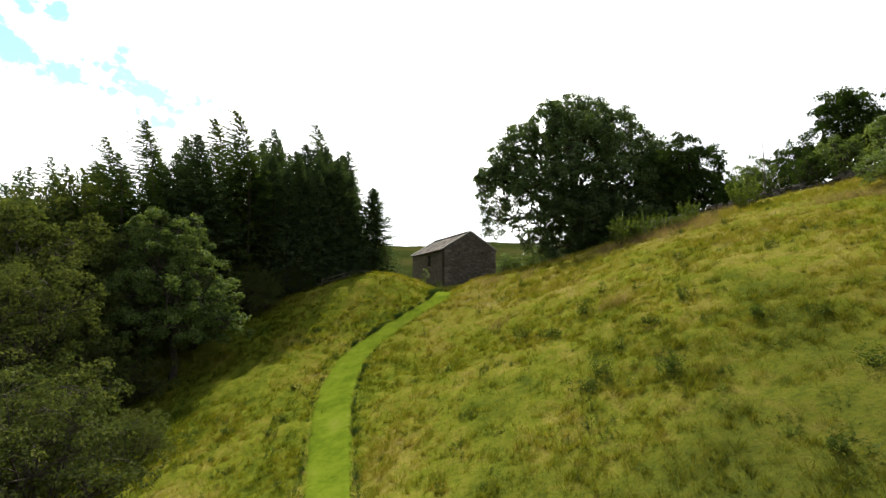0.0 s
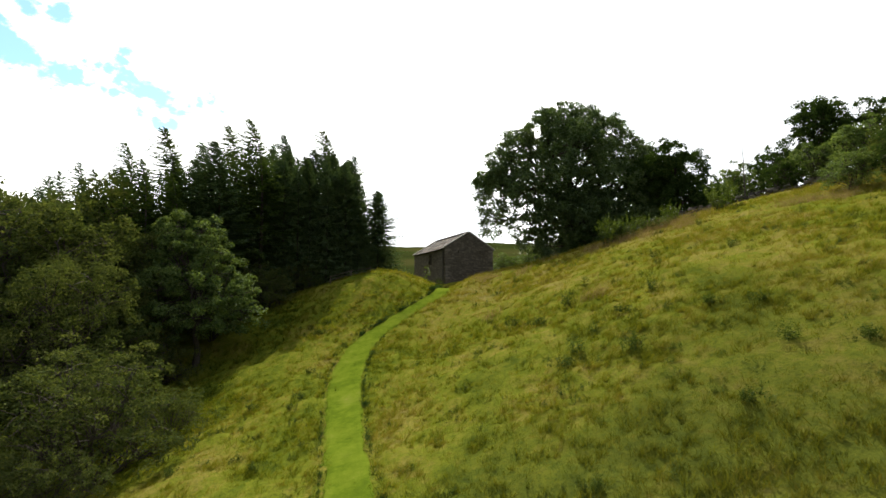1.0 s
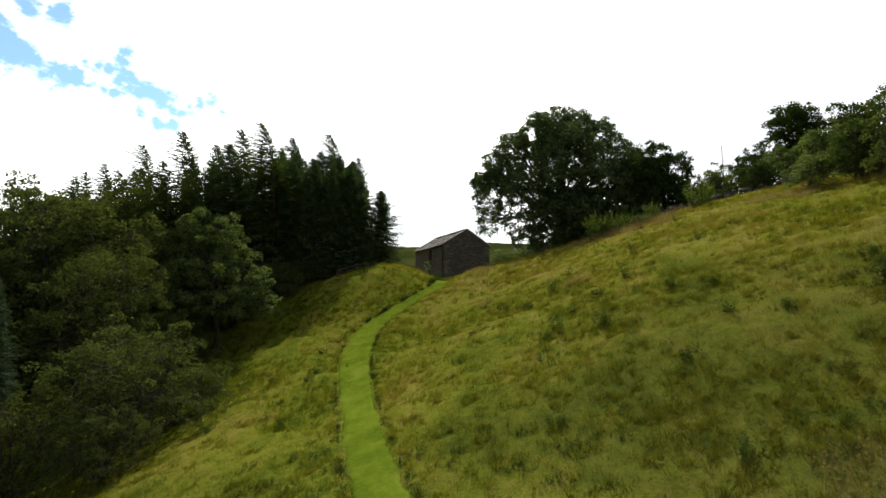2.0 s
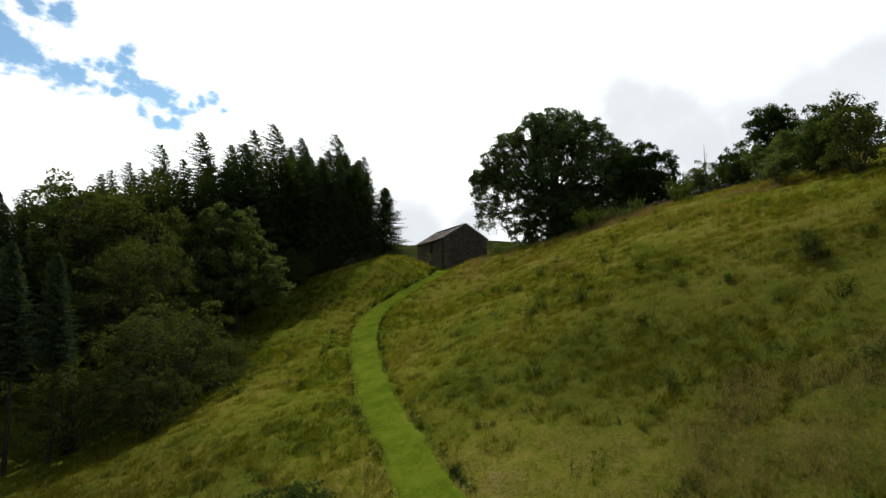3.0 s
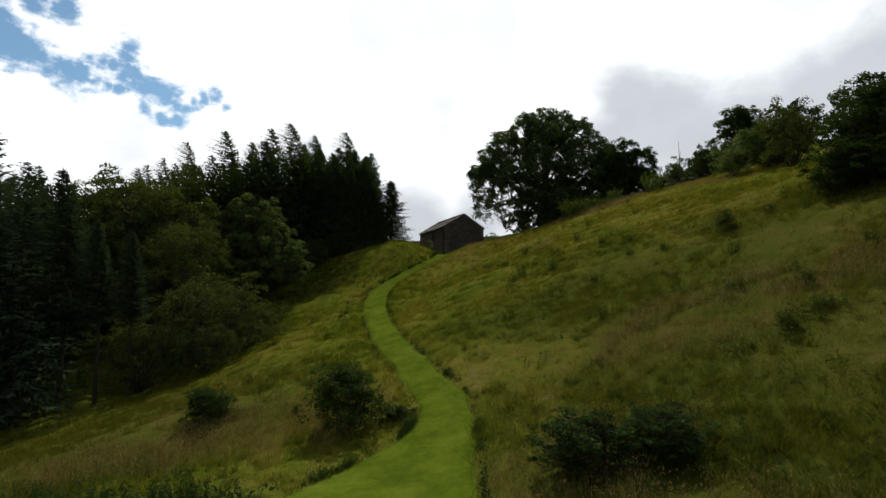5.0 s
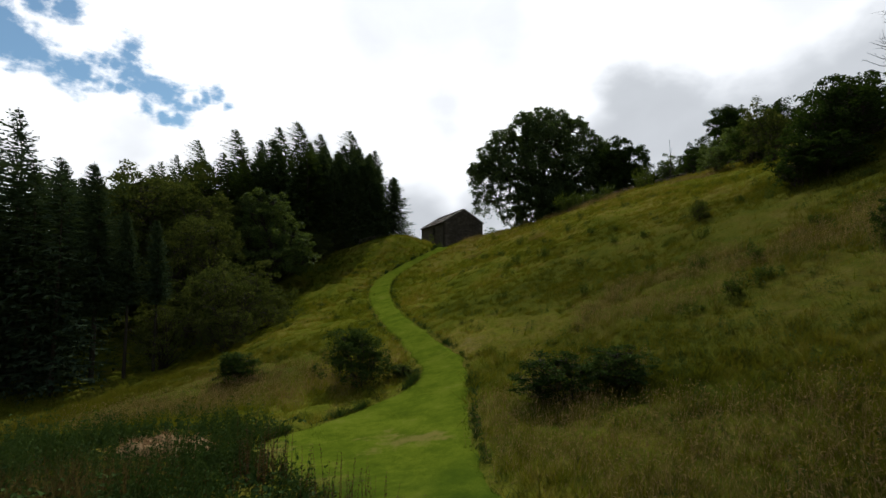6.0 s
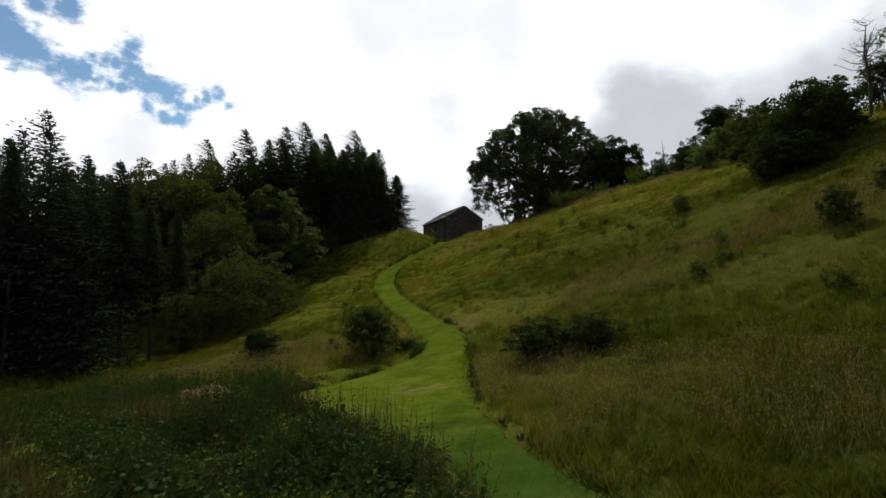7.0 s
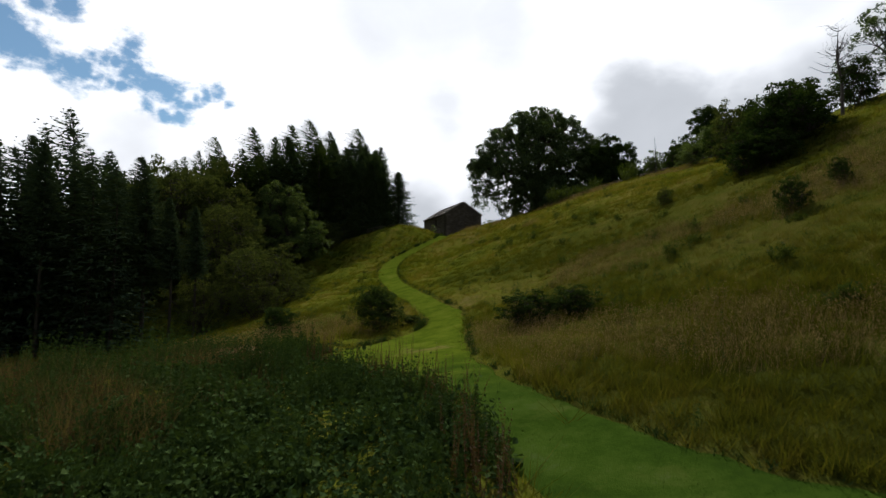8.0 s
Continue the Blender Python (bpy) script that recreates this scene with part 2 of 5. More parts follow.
def make_stone(name, tones, size=2.6):
    """Coursed rubble: blocks with dark joints, lichen and damp stains."""
    m, n = material(name)
    p = own_place(n)
    wob = n.add("ShaderNodeVectorMath", {0: p, 1: n.add("ShaderNodeVectorMath", {0: n.add("ShaderNodeTexNoise", {"Vector": p, "Scale": 1.3}).outputs["Color"], 3: 0.25}, operation="SCALE").outputs[0]}, operation="ADD").outputs[0]
    squash = n.add("ShaderNodeMapping", {"Vector": wob, "Scale": (size, size, size * 2.1)}).outputs[0]
    cell = n.add("ShaderNodeTexVoronoi", {"Vector": squash, "Scale": 1.0, "Randomness": 0.75}, feature="F1")
    edge = n.add("ShaderNodeTexVoronoi", {"Vector": squash, "Scale": 1.0, "Randomness": 0.75}, feature="DISTANCE_TO_EDGE").outputs["Distance"]
    tone = n.add("ShaderNodeSeparateColor", {0: cell.outputs["Color"]}).outputs[0]
    grain = n.noise(p, 14.0, 6.0, 0.7)
    stain = n.noise(p, 0.7, 5.0, 0.6)
    colour = n.ramp(n.math("ADD", n.math("MULTIPLY", tone, 0.6), n.math("MULTIPLY", grain, 0.4)), tones)
    colour = n.mix(n.math("MULTIPLY", n.smooth(stain, 0.48, 0.72), 0.45), colour, (0.075, 0.062, 0.05, 1))
    joint = n.smooth(edge, 0.02, 0.09)
    colour = n.mix(n.math("SUBTRACT", 1.0, joint), colour, (0.066, 0.057, 0.047, 1))
    finish(n, colour, 0.92, n.math("ADD", joint, n.math("MULTIPLY", grain, 0.4)), 0.8, 0.04, 0.15)
    return m


def make_plain(name, a, b, scale=6.0, rough=0.85, bump=0.4, each=0.0):
    """Two tones mixed by noise at two scales; each: how far single pieces differ."""
    m, n = material(name)
    p = own_place(n)
    f = n.math("ADD", n.math("MULTIPLY", n.noise(p, scale, 6.0, 0.65), 0.6), n.math("MULTIPLY", n.noise(p, scale * 0.15, 3.0), 0.4))
    if each:
        rand = n.add("ShaderNodeObjectInfo").outputs["Random"]
        f = n.math("ADD", f, n.math("MULTIPLY", n.math("SUBTRACT", rand, 0.5), each))
    finish(n, n.ramp(f, ((0.3, a), (0.7, b))), rough, n.noise(p, scale * 3, 6.0, 0.7), bump, 0.02, 0.2)
    return m


M_GROUND, M_SWARD, M_MOWN = make_ground(), make_sward(), make_mown()
M_STONE = make_stone("rubble_stone", ((0.2, (0.078, 0.066, 0.052)), (0.5, (0.108, 0.092, 0.073)), (0.8, (0.160, 0.138, 0.108))), 3.4)
M_BLOCK = make_plain("dressed_stone", (0.075, 0.063, 0.050), (0.165, 0.142, 0.112), 7.0, each=0.5)
M_COPING = make_plain("pale_coping", (0.22, 0.20, 0.17), (0.46, 0.43, 0.37), 8.0, each=0.3)
M_SLATE = make_plain("stone_slate", (0.030, 0.023, 0.016), (0.118, 0.090, 0.062), 5.0, 0.85, each=1.3)
M_WALLING = make_plain("field_stone", (0.055, 0.050, 0.042), (0.17, 0.155, 0.132), 6.0, each=0.7)
M_TIMBER = make_plain("weathered_timber", (0.07, 0.06, 0.047), (0.16, 0.138, 0.11), 12.0, each=0.4)
M_DARKWOOD = make_plain("dark_boards", (0.03, 0.026, 0.022), (0.07, 0.06, 0.05), 10.0)
M_BARK = make_plain("grey_brown_bark", (0.030, 0.025, 0.019), (0.085, 0.070, 0.055), 9.0, 0.95, 0.9)
M_PALEBARK = make_plain("pale_bark", (0.045, 0.040, 0.033), (0.125, 0.108, 0.09), 9.0, 0.9, 0.8)
M_NEEDLE = leaf_material("spruce_needles", (0.038, 0.060, 0.036), (0.076, 0.116, 0.060), (0.142, 0.188, 0.090), 0.26, 0.0, 0.65, 0.12)
# darker copy of the spruce needles, standing in for shade in the nearer stand
M_NEEDLE_SHADED = leaf_material("shaded_spruce_needles", (0.028, 0.046, 0.029), (0.057, 0.087, 0.051), (0.106, 0.144, 0.078), 0.18, 0.0, 0.65, 0.12)
M_LARCH = leaf_material("larch_needles", (0.030, 0.052, 0.020), (0.066, 0.100, 0.032), (0.125, 0.165, 0.050), 0.30, 0.0, 0.7, 0.15)
M_ALDER = leaf_material("alder_leaves", (0.042, 0.070, 0.028), (0.096, 0.140, 0.050), (0.190, 0.240, 0.084), 0.36, 0.06, 0.6, 0.3)
M_SYCAMORE = leaf_material("sycamore_leaves", (0.034, 0.062, 0.026), (0.078, 0.122, 0.048), (0.160, 0.210, 0.095), 0.32, 0.30, 0.45, 0.25)
M_HEDGE = leaf_material("hedge_leaves", (0.020, 0.038, 0.013), (0.042, 0.072, 0.022), (0.090, 0.125, 0.038), 0.25, 0.0, 0.65, 0.25)
M_WILLOW = leaf_material("willow_leaves", (0.036, 0.054, 0.020), (0.082, 0.103, 0.034), (0.155, 0.165, 0.062), 0.32, 0.0, 0.7, 0.3)
M_BRIGHT = leaf_material("young_leaves", (0.060, 0.100, 0.012), (0.120, 0.170, 0.020), (0.190, 0.220, 0.030), 0.4, 0.3, 0.45, 0.4)
M_BUSH = leaf_material("bush_leaves", (0.040, 0.070, 0.014), (0.085, 0.125, 0.024), (0.16, 0.20, 0.040), 0.38, 0.15, 0.6, 0.5)
M_WEED = leaf_material("nettle_leaves", (0.024, 0.046, 0.016), (0.052, 0.088, 0.026), (0.092, 0.132, 0.044), 0.16, 0.0, 0.75, 0.5)
M_DOCK = leaf_material("seeding_dock", (0.045, 0.032, 0.016), (0.099, 0.059, 0.027), (0.144, 0.108, 0.045), 0.2, 0.15, 0.7, 0.5)
M_HAY = make_plain("dried_cuttings", (0.20, 0.125, 0.055), (0.42, 0.285, 0.14), 5.0, 0.95, 0.9)

# ---- ground ----
GX, GY, STEP_X, STEP_Y = -40.0, -36.0, 10.0, 12.0
HEIGHTS = np.array((
    (-15.1, -14.1, -13.2, -12.5, -12.1, -10.9, -7.7, -3.4, 0.8, 4.5),
    (-14.4, -13.2, -12.1, -11, -10.7, -9.5, -5.8, -1.3, 2.7, 6),
    (-14, -12.7, -11.2, -9.7, -9.5, -7.6, -3.1, 1.3, 4.8, 7.5),
    (-13.6, -12.4, -11.2, -9.6, -8.6, -5.4, -0.8, 3.8, 7.2, 9.1),
    (-12.8, -11.7, -11, -8.3, -6.3, -3.1, 1.3, 6.3, 10.2, 11.5),
    (-10.8, -10, -9.4, -6.5, -4.3, -0.2, 3.3, 6.8, 11.5, 13.1),
    (-8, -7.1, -6.3, -3.7, -1.7, 2, 5.7, 8.6, 11.9, 14.1),
    (-4.8, -3.5, -1.9, 1.3, 1.7, 3.8, 7, 9.5, 11.9, 13.9),
    (-1.9, -0.5, 0.6, 1.8, 1.9, 3.4, 6.1, 8.8, 10.9, 12.5),
    (0.4, 1.5, 2.2, 2.5, 2.2, 2.9, 4.6, 7, 9, 10.3),
))


def spline(u, count):
    u = np.clip(u, 0, count - 1 - 1e-6)
    i = np.floor(u).astype(int)
    f = u - i
    w = (-0.5 * f + f**2 - 0.5 * f**3, 1 - 2.5 * f**2 + 1.5 * f**3, 0.5 * f + 2 * f**2 - 1.5 * f**3, -0.5 * f**2 + 0.5 * f**3)
    return [(np.clip(i - 1 + k, 0, count - 1), w[k]) for k in range(4)]


def ease(v, lo, hi):
    v = np.clip((v - lo) / (hi - lo), 0, 1)
    return v * v * (3 - 2 * v)


def terrain(x, y):
    """The height of the land: the near hillside by a smooth net of heights, and round it a valley and far fells."""
    x, y = np.asarray(x, float), np.asarray(y, float)
    near = sum(HEIGHTS[j, i] * wy * wx for j, wy in spline((y - GY) / STEP_Y, 10) for i, wx in spline((x - GX) / STEP_X, 10))
    near = near + 1.1 * np.exp(-(((x + 5.2) / 3.6) ** 2) - ((y - 48.5) / 5.0) ** 2)     # the knoll before the barn
    near = near - 0.95 * np.exp(-(((x - 0.7) / 2.0) ** 2) - ((y - 50.5) / 5.0) ** 2)    # the cutting in which the way reaches it
    out = np.hypot(x - np.clip(x, -40, 50), y - np.clip(y, -36, 72))
    turn = np.arctan2(x, y)
    fell = 1 + 0.10 * np.sin(3.0 * turn + 0.4) + 0.05 * np.sin(9 * turn) + 0.02 * np.sin(31 * turn) + 0.28 * np.exp(-(((turn + 0.11) / 0.14) ** 2))
    return near - 4 * (1 - np.exp(-out / 50)) + FELL * ease(out, 90, 620) * fell + 0.05 * np.maximum(out - 620, 0) * ease(out, 620, 1500)


FELL = 60.0

# The mown way, by its two edges, from the barn down to the turn at the foot of the slope.
MOWN = (
    ((0.3, 52.5), (1.0, 52.3)), ((0.1, 49.5), (1.0, 49.2)), ((-0.3, 46.4), (0.8, 46.0)), ((-0.6, 44.6), (0.7, 44.2)), ((-0.9, 43.2), (0.5, 42.9)), ((-2.5, 41.0), (-1.3, 40.6)), ((-4.4, 38.8), (-2.9, 38.2)),
    ((-6.1, 36.2), (-4.2, 36.0)), ((-6.6, 32.4), (-4.6, 32.4)), ((-6.2, 27.6), (-4.3, 27.2)), ((-5.3, 23.0), (-3.5, 22.5)), ((-4.4, 18.5), (-2.7, 18.0)),
    ((-3.2, 12.5), (-1.4, 12.0)), ((-1.9, 8.5), (-0.2, 8.0)), ((-0.9, 4.8), (1.0, 4.2)), ((-0.2, 1.9), (1.5, 2.0)), ((-0.6, 0.3), (1.5, -0.2)),
    ((-2.0, -1.6), (1.4, -2.2)), ((-3.4, -3.4), (1.35, -3.8)), ((-4.9, -5.5), (1.3, -5.4)), ((-3.5, -7.3), (1.4, -7.2)), ((-2.2, -8.9), (1.5, -8.9)), ((-1.0, -10.6), (1.8, -10.5)),
    ((0.5, -12.3), (2.2, -12.3)), ((1.5, -15.4), (3.2, -14.8)), ((1.8, -18.2), (4.5, -17.9)), ((2.4, -21.5), (6.2, -20.0)), ((4.8, -24.6), (8.6, -21.6)), ((8.2, -27.4), (11.2, -24.0)), ((12.6, -30.0), (14.6, -26.4)), ((18.0, -32.4), (19.2, -28.8)), ((25.0, -34.6), (25.6, -31.6)),
)


def soften(points, times=3):
    """Corner cutting: an open line of points made smoother."""
    points = np.array(points, float)
    for _ in range(times):
        a, b = points[:-1], points[1:]
        points = np.concatenate([points[:1], np.stack([0.75 * a + 0.25 * b, 0.25 * a + 0.75 * b], 1).reshape(-1, points.shape[1]), points[-1:]])
    return points


MOWN_LINE = soften([(*a, *b) for a, b in MOWN])


def off_path(x, y):
    """Metres outside the mown way (under zero: inside it)."""
    x, y = np.asarray(x, float), np.asarray(y, float)
    best = np.full(x.shape, 1e9)
    for xa, ya, xb, yb in MOWN_LINE:
        mx, my, half = (xa + xb) / 2, (ya + yb) / 2, math.hypot(xb - xa, yb - ya) / 2
        ux, uy = (xb - xa) / (2 * half), (yb - ya) / (2 * half)
        along, across = (x - mx) * ux + (y - my) * uy, (x - mx) * -uy + (y - my) * ux
        best = np.minimum(best, np.hypot(np.maximum(np.abs(along) - half, 0), across) - np.where(np.abs(along) < half, 0.32, 0.1))
    return best


def lumps(x, y, size, seed=0.0):
    """Cheap smooth bumps, from -1 to 1."""
    x, y = x / size + seed, y / size - seed
    return (np.sin(x * 1.7 + 1.3 * np.sin(y * 1.1)) + np.sin(y * 1.9 + 1.2 * np.sin(x * 0.9 + 2.0)) + np.sin((x + y) * 1.3 + seed)) / 3


def tri_mesh(name, verts, faces, mats, smooth=False):
    """A mesh from arrays of places and of triangles or quads."""
    verts, faces = np.asarray(verts, np.float32), np.asarray(faces, np.int32)
    me = bpy.data.meshes.new(name)
    k = faces.shape[1]
    me.vertices.add(len(verts))
    me.vertices.foreach_set("co", verts.ravel())
    me.loops.add(faces.size)
    me.loops.foreach_set("vertex_index", faces.ravel())
    me.polygons.add(len(faces))
    me.polygons.foreach_set("loop_start", np.arange(0, faces.size, k, dtype=np.int32))
    me.polygons.foreach_set("use_smooth", np.full(len(faces), smooth))
    for m in mats if isinstance(mats, (list, tuple)) else [mats]:
        me.materials.append(m)
    me.update()
    return me


def part(name, me, parent, label=""):
    ob = new(name, me)
    ob.parent = parent
    return tagged(ob, label)


def thing(name, place, label, category, group="", turn=0.0, kind=""):
    ob = new(name)
    ob.matrix_basis = pose(*place, 0, 0, turn)
    return tagged(ob, label, category, group, kind)


def grid_faces(rows, cols):
    i = np.arange(rows * cols).reshape(rows, cols)
    return np.stack([i[:-1, :-1], i[:-1, 1:], i[1:, 1:], i[1:, :-1]], -1).reshape(-1, 4)


def spread(lo, hi, step, far):
    """Places on one axis: even from lo to hi, and ever wider out to far."""
    out, v, gap = [], 0.0, step
    while v < far:
        gap *= 1.22
        v += gap
        out.append(v)
    out = np.array(out)
    return np.concatenate([lo - out[::-1], np.arange(lo, hi + 1e-6, step), hi + out])


def build_ground():
    xs, ys = spread(-45, 55, 0.6, 2600), spread(-40, 74, 0.6, 2600)
    x, y = np.meshgrid(xs, ys)
    z = terrain(x, y)
    off = off_path(x, y)
    rough = ease(off, 0.0, 0.8)
    z = z + rough * (0.14 * lumps(x, y, 0.62) + 0.13 * lumps(x, y, 3.1, 4.0)) - 0.10 * (1 - ease(off, -0.2, 0.1))
    ob = new("ground", tri_mesh("ground", np.stack([x, y, z], -1).reshape(-1, 3), grid_faces(*x.shape), M_GROUND, True))
    tagged(ob, "sloping rough meadow of mottled green and straw grass", "ground", kind="structure")
    rows, cols = len(MOWN_LINE), 13
    s = np.linspace(0, 1, cols)[None, :, None]
    flat = MOWN_LINE[:, None, :2] * (1 - s) + MOWN_LINE[:, None, 2:] * s
    wob = 0.12 * lumps(flat[..., 0], flat[..., 1], 0.45, 2.0)
    edge = np.abs(s[..., 0] - 0.5) > 0.49
    flat = flat + (wob * edge)[..., None]
    h = terrain(flat[..., 0], flat[..., 1]) + 0.02 * lumps(flat[..., 0], flat[..., 1], 0.7) - 0.05 * edge
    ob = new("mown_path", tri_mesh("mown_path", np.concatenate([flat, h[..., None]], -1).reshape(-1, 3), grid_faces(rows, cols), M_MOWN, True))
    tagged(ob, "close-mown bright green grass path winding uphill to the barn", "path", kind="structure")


build_ground()


# ---- building tools ----
def box_bm(bm, size, at=(0, 0, 0), turn=None, bevel=0.0):
    """Adds a box to bm, by size and middle."""
    m = Matrix.Translation(at) @ (turn or Matrix.Identity(4)) @ Matrix.Diagonal((*size, 1))
    made = bmesh.ops.create_cube(bm, size=1.0, matrix=m)["verts"]
    if bevel:
        edges = list({e for v in made for e in v.link_edges})
        bmesh.ops.bevel(bm, geom=edges, offset=bevel, segments=1, affect="EDGES")


def bm_mesh(name, bm, mat):
    me = bpy.data.meshes.new(name)
    bm.to_mesh(me)
    bm.free()
    me.materials.append(mat)
    return me


def box_mesh(name, size, mat, at=(0, 0, 0), bevel=0.0):
    bm = bmesh.new()
    box_bm(bm, size, at, None, bevel)
    return bm_mesh(name, bm, mat)


def rough_block(name, size, mat, seed, amount=0.12):
    """A stone: a box with its corners pushed about."""
    rng = random.Random(seed)
    bm = bmesh.new()
    box_bm(bm, size, bevel=0.12 * min(size))
    for v in bm.verts:
        v.co += Vector([rng.uniform(-amount, amount) * s for s in size])
    return bm_mesh(name, bm, mat)


def tube(points, radii, sides=7):
    """A tapering round limb along points: places and quads."""
    points = np.array(points, float)
    way = np.gradient(points, axis=0)
    way /= np.linalg.norm(way, axis=1)[:, None] + 1e-9
    ref = np.where(np.abs(way[:, 2:3]) > 0.9, (1.0, 0, 0), (0, 0, 1.0))
    a = np.cross(way, ref)
    a /= np.linalg.norm(a, axis=1)[:, None]
    b = np.cross(way, a)
    t = np.linspace(0, 2 * math.pi, sides, endpoint=False)
    ring = a[:, None] * np.cos(t)[None, :, None] + b[:, None] * np.sin(t)[None, :, None]
    verts = (points[:, None] + ring * np.array(radii)[:, None, None]).reshape(-1, 3)
    i = np.arange(len(points) * sides).reshape(-1, sides)
    j = np.roll(i, -1, 1)
    return verts, np.stack([i[:-1], j[:-1], j[1:], i[1:]], -1).reshape(-1, 4)


def join(pieces):
    verts, faces, count = [], [], 0
    for v, f in pieces:
        verts.append(v)
        faces.append(f + count)
        count += len(v)
    return np.concatenate(verts), np.concatenate(faces)


def unit(v):
    return v / (np.linalg.norm(v, axis=-1, keepdims=True) + 1e-9)


def leaves(rng, at, size, wide=0.55, droop=0.25, flat=0.6):
    """Small folded leaves at the places given: four corners and two triangles each."""
    count = len(at)
    axis = unit(rng.normal(size=(count, 3)) * (1, 1, flat) + (0, 0, -droop))
    side = unit(np.cross(axis, rng.normal(size=(count, 3)) * (0.6, 0.6, 0.6) + (0, 0, 1)))
    up = np.cross(side, axis)
    s = (size * rng.uniform(0.6, 1.3, count))[:, None]
    fold = up * s * 0.14
    quads = np.stack([at - axis * s * 0.5, at + side * s * wide * 0.5 + fold, at + axis * s * 0.5, at - side * s * wide * 0.5 + fold], 1)
    i = np.arange(count)[:, None] * 4
    return quads.reshape(-1, 3), np.concatenate([i + (0, 1, 2), i + (0, 2, 3)])


# ---- trees ----
def conifer_meshes(seed, height, spread_m, bare=0.12, larch=False, sweep=0.0, fine=False, needles=None):
    """A spruce or larch: boughs all round the stem, each with side twigs and hanging sprays; the slim top is combed to the lee side by the wind."""
    rng = np.random.default_rng(seed)
    line = lambda f: np.stack([-0.7 * sweep * np.clip(f, 0, 2) ** 7, 0.1 * sweep * f**3, f * height], -1)  # noqa: E731
    f = np.linspace(-0.03, 1.0, 14)
    trunk = tube(line(f), 0.010 * height * (1.02 - f) ** 0.9 + 0.008, 8)
    branches = (640 if spread_m > 5 else 300 if larch else 400) if fine else 240
    up = np.sort(bare + (0.985 - bare) * np.linspace(0, 1, branches) ** 0.92 + rng.normal(0, 0.004, branches))
    up = np.clip(up, bare, 0.985)
    turn = np.arange(branches) * 2.39996 + rng.normal(0, 0.3, branches)
    out = np.stack([np.cos(turn), np.sin(turn), np.zeros(branches)], -1)
    reach = spread_m * (1.26 * (1 - up) ** 0.66 * (0.35 + 0.65 * ease(1 - up, 0.0, 0.10)) + 0.015) * np.where(rng.random(branches) < 0.2 * (up < 0.8), rng.uniform(1.0, 1.2, branches), rng.uniform(0.55, 1.0, branches))
    reach = reach * (1 + 0.10 * np.sin(up * 47 + seed)) * (1 - 0.35 * ease(bare + 0.12 - up, 0, 0.12))
    lee = ease(up, 0.55, 0.95) * min(1.0, sweep)
    reach = reach * (1 - 0.40 * lee * out[:, 0]) + 0.10
    start = line(up)
    steps = 8 if fine else 5
    sag = (0.08 + 0.40 * (1 - up)) * (0.8 if larch else 1.0)
    rise = 0.55 * ease(up, 0.55, 1.0)
    side = np.stack([-out[:, 1], out[:, 0], np.zeros(branches)], -1)
    shade = 1.5 if spread_m > 5 or not fine else 0.75
    verts = []

    def spray(foot, way, thick):
        across = unit(np.cross(way, (0, 0, 1)) + rng.normal(0, 0.25, way.shape)) * thick[:, None]
        verts.append(np.stack([foot - across, foot + across, foot + way], 1).reshape(-1, 3))

    def along(s):
        mid = start + out * (reach * s)[:, None]
        mid[:, 2] += reach * (-sag * 1.5 * s + sag * 1.05 * s**2 + rise * s**1.4)
        mid[:, 0] -= 0.45 * lee * s**1.5 * reach
        return mid

    for k in range(steps):
        s = 0.12 + 0.86 * k / (steps - 1)
        length = np.clip(reach * 0.42 * (1.15 - s) + 0.14, 0.12, 1.0)
        for sign in (-1, 1):
            way = unit(out * 0.9 + side * sign * 0.8 + rng.normal(0, 0.16, out.shape) + (0, 0, -0.22) - np.array([0.5, 0, -0.3]) * lee[:, None])
            spray(along(s) + rng.normal(0, 0.03, out.shape), way * (length * rng.uniform(0.6, 1.25, branches))[:, None], shade * (0.030 + 0.075 * length))
        # sprays that hang from the bough, thinner towards its end
        way = unit(out * 0.3 + rng.normal(0, 0.28, out.shape) + (0, 0, -1.0 if not larch else -0.8)) + rise[:, None] * (0, 0, 1.1)
        spray(along(s) + rng.normal(0, 0.03, out.shape), way * (np.clip(0.16 + 0.30 * (1 - up), 0, 0.45) * rng.uniform(0.5, 1.3, branches))[:, None], shade * (0.035 + 0.05 * (1 - up)))
        if fine and k % 2:
            way = unit(out + rng.normal(0, 0.45, out.shape) + (0, 0, 0.1))
            spray(along(s), way * (0.7 * length)[:, None], 0.028 + 0.03 * length)
    tip = along(1.0)
    spray(along(0.55), tip - along(0.55) + out * 0.12, 0.03 + 0.02 * reach)
    pick = np.repeat(line(np.linspace(0.90, 1.0, 14)), 4, 0)
    way = unit(rng.normal(0, 1, pick.shape) * (1, 1, 0.4) + (-0.7 * sweep, 0, 0.8)) * np.repeat(np.linspace(0.34, 0.12, 14), 4)[:, None]
    spray(pick, way, np.full(len(pick), 0.026))
    verts = np.concatenate(verts)
    crown = tri_mesh("crown", verts, np.arange(len(verts)).reshape(-1, 3), needles or (M_LARCH if larch else M_NEEDLE))
    stubs = [trunk]
    mid, end = along(0.5), along(0.85)
    for b in range(0, branches, 6):
        stubs.append(tube([start[b], mid[b], end[b]], (0.030, 0.018, 0.007), 3))
    # dead snags below the living crown
    for _ in range(16):
        u, a = rng.uniform(0.05, max(bare, 0.1)), rng.uniform(0, 6.28)
        q = line(np.array(u))
        stubs.append(tube([q, q + np.array((math.cos(a), math.sin(a), -0.2)) * rng.uniform(0.4, 1.3)], (0.022, 0.006), 3))
